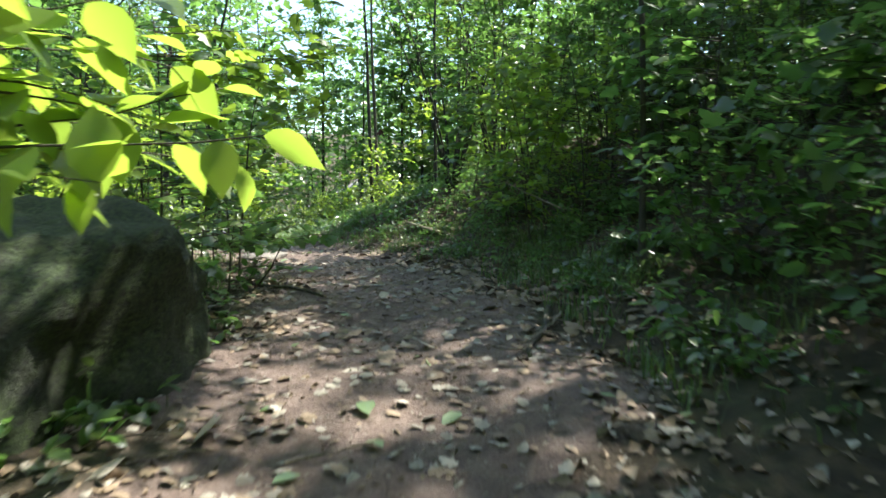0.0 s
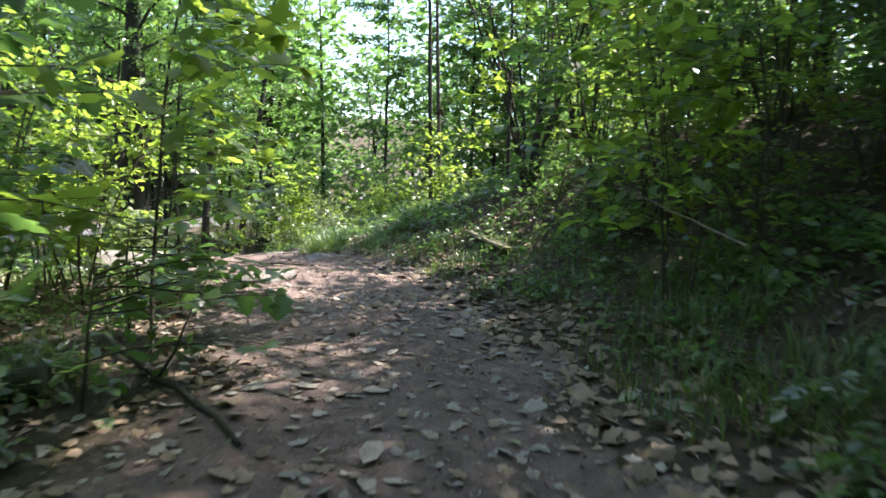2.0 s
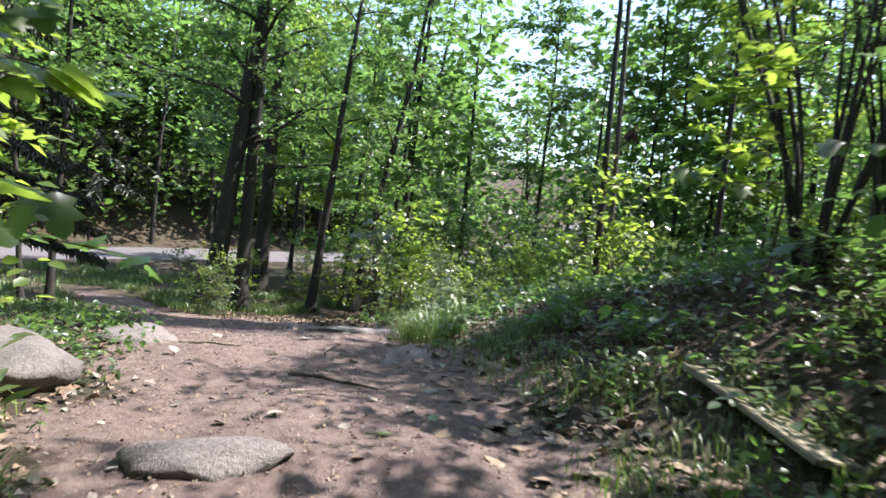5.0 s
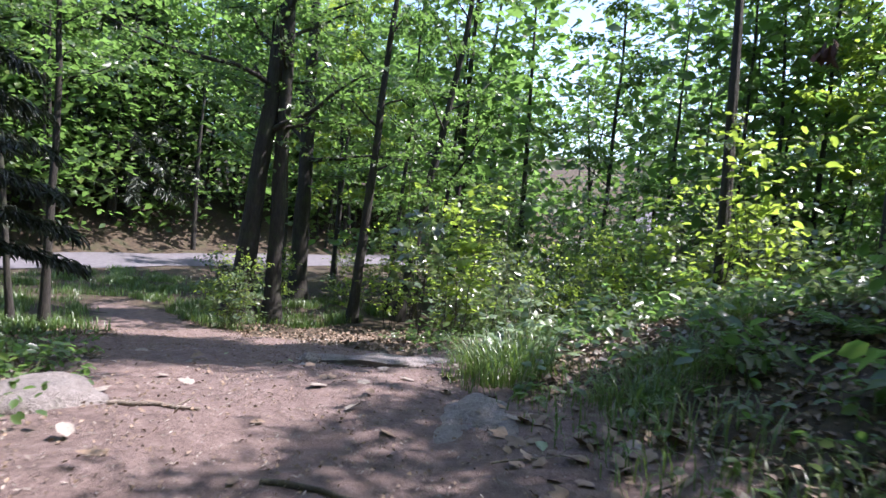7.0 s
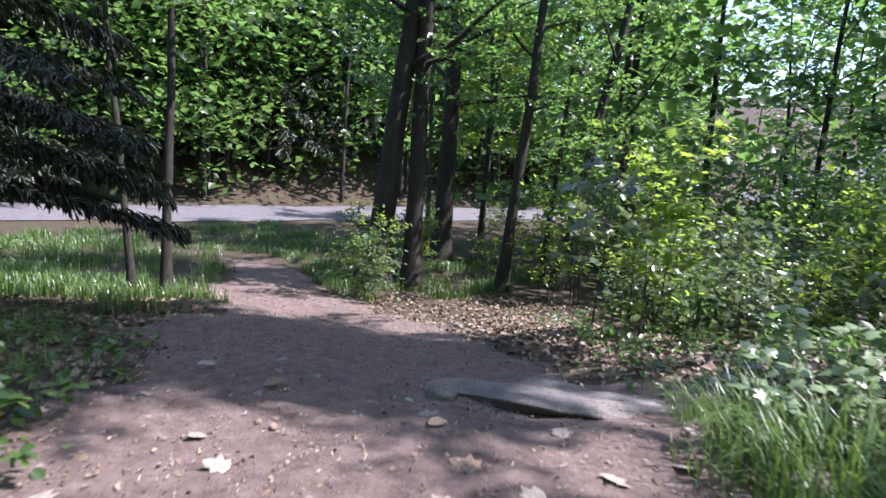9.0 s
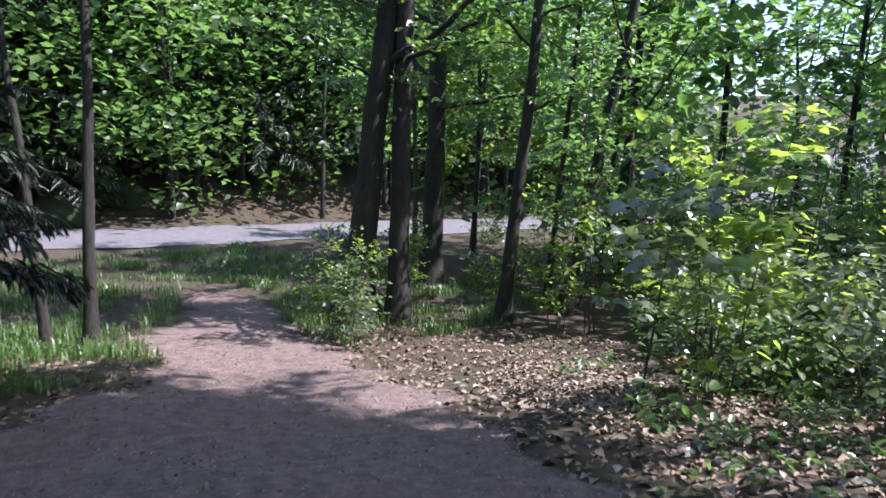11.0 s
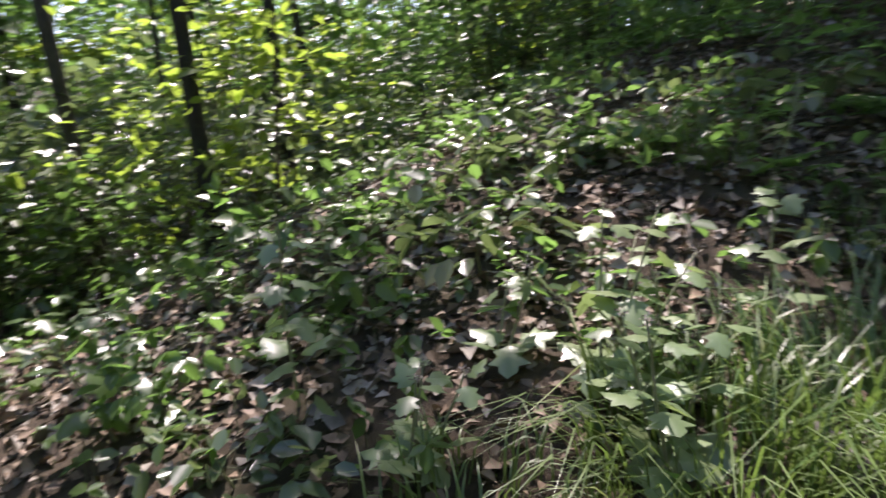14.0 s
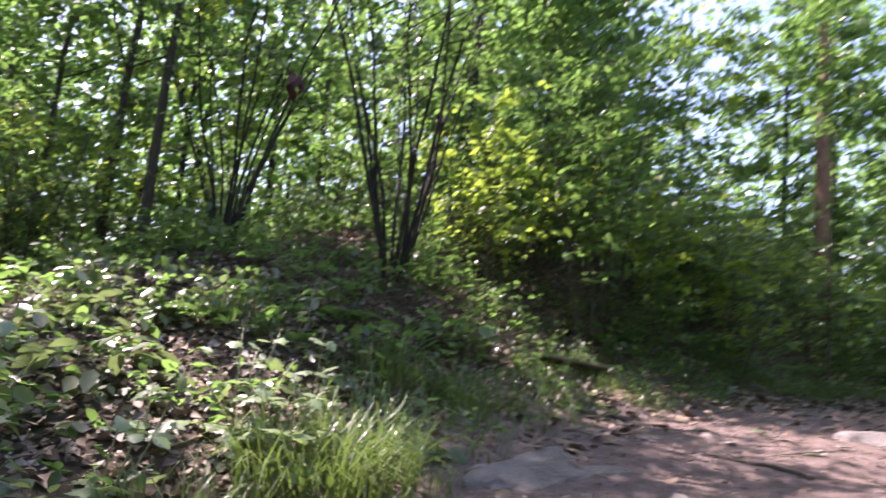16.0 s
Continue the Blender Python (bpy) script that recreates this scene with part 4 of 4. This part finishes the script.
for k, (px, py, h, n, st) in enumerate(((-3.5, 14.9, 0.5, 4, 1), (-3.32, 14.05, 0.52, 3, 4), (-3.45, 13.85, 0.42, 3, 3), (-2.75, 13.62, 0.5, 3, 1), (-3.2, 14.4, 0.3, 2, 2), (-3.6, 14.45, 0.25, 2, 3), (-3.05, 13.85, 0.35, 2, 2),
                                        (-2.4, 13.2, 0.4, 3, 1), (-2.0, 13.7, 0.5, 3, 2), (-3.75, 15.4, 0.4, 3, 2), (-2.9, 15.2, 0.35, 3, 2), (-3.0, 13.0, 0.3, 2, 2))):
    herb("upright pale-leaved herb with dry seed heads", px, py, 500 + k, h * 1.25, n, 0.105, LEAF_PALE if k < 6 else LEAF, st)


def grass_tuft(label, x, y, seed, count, length, spread):
    rng = np.random.default_rng(seed)
    n = count
    a, r = rng.uniform(0, 2 * np.pi, n), spread * np.sqrt(rng.uniform(0, 1, n))
    bx, by = x + r * np.cos(a), y + r * np.sin(a)
    b = np.stack([bx - x, by - y, ground(bx, by) - gz(x, y) - 0.01], -1)
    a2 = a + rng.normal(0, 0.9, n)
    h, bend = length * rng.uniform(0.4, 1.2, n), rng.uniform(0.25, 1.1, n)
    d = np.stack([np.cos(a2), np.sin(a2), np.zeros(n)], -1)
    s = np.stack([-np.sin(a2), np.cos(a2), np.zeros(n)], -1) * 0.0035
    z = np.array([0, 0, 1.0])
    m1 = b + d * (h * bend * 0.12)[:, None] + z * (h * 0.4)[:, None]
    m2 = b + d * (h * bend * 0.45)[:, None] + z * (h * (0.72 - 0.12 * bend))[:, None]
    t = b + d * (h * bend)[:, None] + z * (h * (0.95 - 0.5 * bend))[:, None]
    v = np.stack([b - s, b + s, m1 + s, m1 - s, m2 + s * 0.7, m2 - s * 0.7, t], 1).reshape(-1, 3)
    o = (np.arange(n) * 7)[:, None]
    ob = new("grass_tuft", mesh_from("grass_tuft", v, [np.concatenate([o + np.array([[0, 1, 2, 3]]), o + np.array([[3, 2, 4, 5]])]), o + np.array([[5, 4, 6]])], GRASS))
    ob.matrix_world = pose(x, y, gz(x, y))
    return tagged(ob, label, "grass", "grass tufts", "stuff")


for k, (px, py, n, ln, sp) in enumerate(((-3.4, 13.75, 330, 0.46, 0.3), (-3.15, 13.45, 300, 0.46, 0.27), (-3.75, 14.2, 160, 0.25, 0.25), (-1.9, 12.1, 180, 0.24, 0.4), (-1.3, 11.4, 180, 0.22, 0.4), (-0.6, 10.2, 160, 0.22, 0.4),
                                         (1.15, 5.5, 300, 0.24, 0.4), (1.0, 6.4, 300, 0.24, 0.4), (1.3, 4.7, 240, 0.2, 0.35), (1.2, 7.3, 200, 0.3, 0.35), (-2.0, 13.0, 220, 0.34, 0.3), (-2.2, 12.6, 160, 0.3, 0.2),
                                         (-1.7, 14.0, 160, 0.3, 0.25), (-3.1, 8.3, 160, 0.22, 0.35), (-2.3, 5.5, 160, 0.2, 0.35))):
    grass_tuft("tuft of long green grass blades", px, py, 600 + k, n, ln, sp)


def fern(x, y, seed, size):
    """A fern: arching fronds of narrow leaflets from one crown."""
    rng = np.random.default_rng(seed)
    root = new("fern")
    for k in range(8):
        a = k * 0.785 + rng.uniform(-0.25, 0.25)
        s = np.linspace(0, 1, 9)
        ln = size * rng.uniform(0.75, 1.1)
        p = np.stack([math.cos(a) * ln * s, math.sin(a) * ln * s, ln * (0.95 * s - 0.75 * s * s)], -1)
        rib = part("frond", tubes_mesh("frond", [tube(p, np.linspace(0.004, 0.001, 9), 4)], STEM), root)
        u = np.repeat(np.linspace(0.15, 0.98, 22), 2)
        c = np.stack([np.interp(u, s, p[:, i]) for i in range(3)], -1)
        side = np.tile([1, -1], 22)[:, None] * np.array([-math.sin(a), math.cos(a), 0])
        tagged(part("leaflet_blade", leaves("leaflet_blade", c, 0.24 * size * np.sin(u * 2.6 + 0.35), LEAF, rng, SLIM, 0.12, side * 3 + np.array([math.cos(a), math.sin(a), 0]), 0.1), rib), kind="stuff")
    root.matrix_world = pose(x, y, gz(x, y))
    return tagged(root, "green fern with arching fronds on the bank", "fern", "ferns")


for k, (px, py, sz) in enumerate(((-1.7, 14.3, 0.36), (-1.1, 13.2, 0.38), (-2.2, 15.5, 0.35), (1.7, 5.2, 0.45), (2.0, 6.3, 0.45), (1.0, 9.3, 0.4))):
    fern(px, py, 700 + k, sz)

# the many-stemmed dark shrub on the mound, and the withered spray
fan = bush("coppice_shrub", "dark many-stemmed coppice shrub on the mound", 801, 4.6, 13, 1100, 0.09, LEAF, 1.8, 0.55, bark=BARK, thick=0.022, category="shrub", group="coppice shrubs")
fan.matrix_basis = at_ground(0.2, 12.5, 0, 1.05, 0.05)
copy_thing(fan, at_ground(1.2, 14.2, 120, 0.9, 0.05))


def withered_spray():
    rng = np.random.default_rng(5)
    root = new("withered_branch")
    b = wander((0.5, 0.5, 0.9), (-0.5, -0.45, -0.6), 1.2, 6, rng, 0.05)
    part("twig", tubes_mesh("twig", [tube(b, np.linspace(0.006, 0.002, 7), 5)], BARK), root)
    tagged(part("leaf_cluster", leaves("leaf_cluster", b[-1] + rng.standard_normal((12, 3)) * 0.04, rng.uniform(0.08, 0.13, 12), RED_DEAD, rng, OVAL, 0.9, None, 1.6), root, "red-brown shrivelled leaves"), kind="stuff")
    root.matrix_world = pose(-1.15, 13.95, 2.3)
    return tagged(root, "dead branch hung with shrivelled red-brown leaves", "branch")


withered_spray()


# ---------------------------------------------------------------- sticks, board, fallen leaves


def stick(name, label, a, b, radius, seed, lift=(0.02, 0.02), material=None, forks=2):
    """A fallen stick from a to b over the ground, with side twigs."""
    rng = np.random.default_rng(seed)
    root = new(name)
    n = 9
    u = np.linspace(0, 1, n)
    x, y = a[0] + (b[0] - a[0]) * u + rng.normal(0, 0.012, n), a[1] + (b[1] - a[1]) * u + rng.normal(0, 0.012, n)
    g = ground(x, y)
    z = np.maximum(g + radius * 0.6, (g[0] + lift[0]) * (1 - u) + (g[-1] + lift[1]) * u)
    p = np.stack([x - a[0], y - a[1], z - g[0]], -1)
    part("shaft", tubes_mesh("shaft", [tube(p, np.linspace(radius, radius * 0.45, n), 7, rng, 0.08)], material or TWIG), root)
    for _ in range(forks):
        k = rng.integers(2, n - 2)
        d = (p[-1] - p[0]) / np.linalg.norm(p[-1] - p[0]) + rng.normal(0, 0.5, 3)
        d[2] = abs(d[2]) * 0.4
        q = wander(p[k], d, 0.25 * np.linalg.norm(p[-1]), 4, rng, 0.1)
        part("side_twig", tubes_mesh("side_twig", [tube(q, np.linspace(radius * 0.45, radius * 0.15, 5), 5)], material or TWIG), root)
    root.matrix_world = pose(a[0], a[1], float(g[0]))
    return tagged(root, label, "branch", "fallen sticks")


stick("fallen_branch", "dark fallen branch lying beside the path", (-2.4, 6.3), (-0.95, 4.95), 0.022, 901, (0.05, 0.02), BARK_YOUNG, 3)
stick("fallen_branch", "mossy fallen branch beside the path", (-2.9, 5.6), (-1.5, 4.3), 0.03, 902, (0.08, 0.02), BARK, 3)
stick("fallen_branch", "pale dry branch leaning up the bank", (1.15, 6.1), (0.62, 6.9), 0.008, 903, (0.5, 0.95), TWIG, 1)
stick("fallen_branch", "pale dry stem by the path", (-1.95, 3.9), (-1.55, 4.35), 0.008, 904, (0.3, 0.02), TWIG, 1)
for k, (a, b, r) in enumerate((((-0.55, 2.1), (-0.2, 2.25), 0.007), ((-1.35, 2.2), (-0.7, 2.35), 0.006), ((-1.3, 1.9), (-0.85, 2.2), 0.006), ((-1.7, 6.6), (-0.8, 6.2), 0.006), ((-3.0, 10.4), (-2.9, 10.75), 0.008),
                               ((-1.75, 11.0), (-1.45, 11.4), 0.007), ((-2.0, 11.6), (-1.7, 12.0), 0.007), ((-2.7, 11.7), (-2.3, 11.9), 0.006), ((-4.9, 9.9), (-4.3, 9.7), 0.01), ((-3.1, 15.0), (-2.3, 15.3), 0.01),
                               ((-2.6, 13.9), (-1.6, 14.1), 0.012), ((-1.2, 15.6), (-2.2, 15.2), 0.014), ((-1.3, 12.8), (-0.5, 13.6), 0.012), ((0.3, 3.4), (0.75, 3.2), 0.008), ((0.8, 4.2), (0.5, 3.5), 0.012))):
    stick("fallen_stick", "thin dry stick lying on the ground", a, b, r, 910 + k)
stick("tree_root", "bare root crossing the edge of the path", (0.75, 4.3), (0.45, 3.2), 0.028, 930, (0.0, 0.0), BARK_YOUNG, 1)
stick("tree_root", "pale bare root crossing the path", (-4.75, 11.34), (-4.25, 11.48), 0.018, 932, (0.0, -0.01), TWIG, 3)
stick("tree_root", "bare root crossing the path", (-3.4, 11.0), (-2.7, 11.1), 0.016, 931, (0.0, 0.0), BARK_YOUNG, 1)


def board():
    bm = bmesh.new()
    bmesh.ops.create_cube(bm, size=1.0)
    bmesh.ops.scale(bm, vec=(0.24, 1.35, 0.035), verts=bm.verts)
    bmesh.ops.bevel(bm, geom=bm.edges[:], offset=0.006, segments=2, affect="EDGES")
    me = bpy.data.meshes.new("board")
    bm.to_mesh(me)
    bm.free()
    me.materials.append(BOARD)
    ob = new("board", me)
    ob.matrix_world = pose(-0.3, 10.65, gz(-0.3, 10.65) + 0.07, 4, 8, 24)
    return tagged(ob, "weathered wooden board lying among the plants", "board")


board()


def log(x, y, ln, r, turn, seed):
    rng = np.random.default_rng(seed)
    p = wander((0, 0, 0), (1, 0, 0), ln, 8, rng, 0.03)
    p[:, 2] += np.array([gz(x + math.cos(radians(turn)) * q, y + math.sin(radians(turn)) * q) for q in p[:, 0]]) - gz(x, y) + r * 0.5
    ob = new("mossy_log", tubes_mesh("mossy_log", [tube(p, np.linspace(r, r * 0.75, 9), 12, rng, 0.06)], BOULDER))
    ob.matrix_world = pose(x, y, gz(x, y), 0, 0, turn)
    return tagged(ob, "mossy fallen log among the undergrowth", "log")


log(-4.6, 6.9, 2.0, 0.14, -35, 3)
log(-3.3, 5.0, 1.3, 0.1, 20, 4)

# fallen leaves that lie singly on the path
fallen_rng = np.random.default_rng(44)
LEAF_SHAPES = []
for k in range(6):
    shape_k, mat_k = (MAPLE, OVAL, MAPLE, OVAL, MAPLE, OVAL)[k], (DRY_PALE, DEAD_LEAF, DRY_PALE, DRY_PALE, DEAD_LEAF, LEAF_PALE)[k]
    curl = shape_k[0].copy()
    curl[:, 2] += 0.25 * (curl[:, 1] ** 2) * (1 if k % 2 else 1.6) + 0.1 * (curl[:, 0] - 0.5) ** 2
    LEAF_SHAPES.append(mesh_from("fallen_leaf", curl, [shape_k[1]], mat_k))
made = 0
while made < 290:
    lx, ly = fallen_rng.uniform(-6.5, 1.6), fallen_rng.uniform(1.2, 13.5)
    if abs(float(path_offset(np.array([lx]), np.array([ly]))[0])) > 1.7 or (ly > 6 and fallen_rng.uniform() < 0.72):
        continue
    ob = part("fallen_leaf", LEAF_SHAPES[fallen_rng.integers(6)], GROUND_OB)
    ob.matrix_basis = pose(lx, ly, gz(lx, ly) + 0.012, fallen_rng.normal(0, 12), fallen_rng.normal(0, 12), fallen_rng.uniform(0, 360)) @ Matrix.Scale(fallen_rng.uniform(0.05, 0.14), 4)
    made += 1
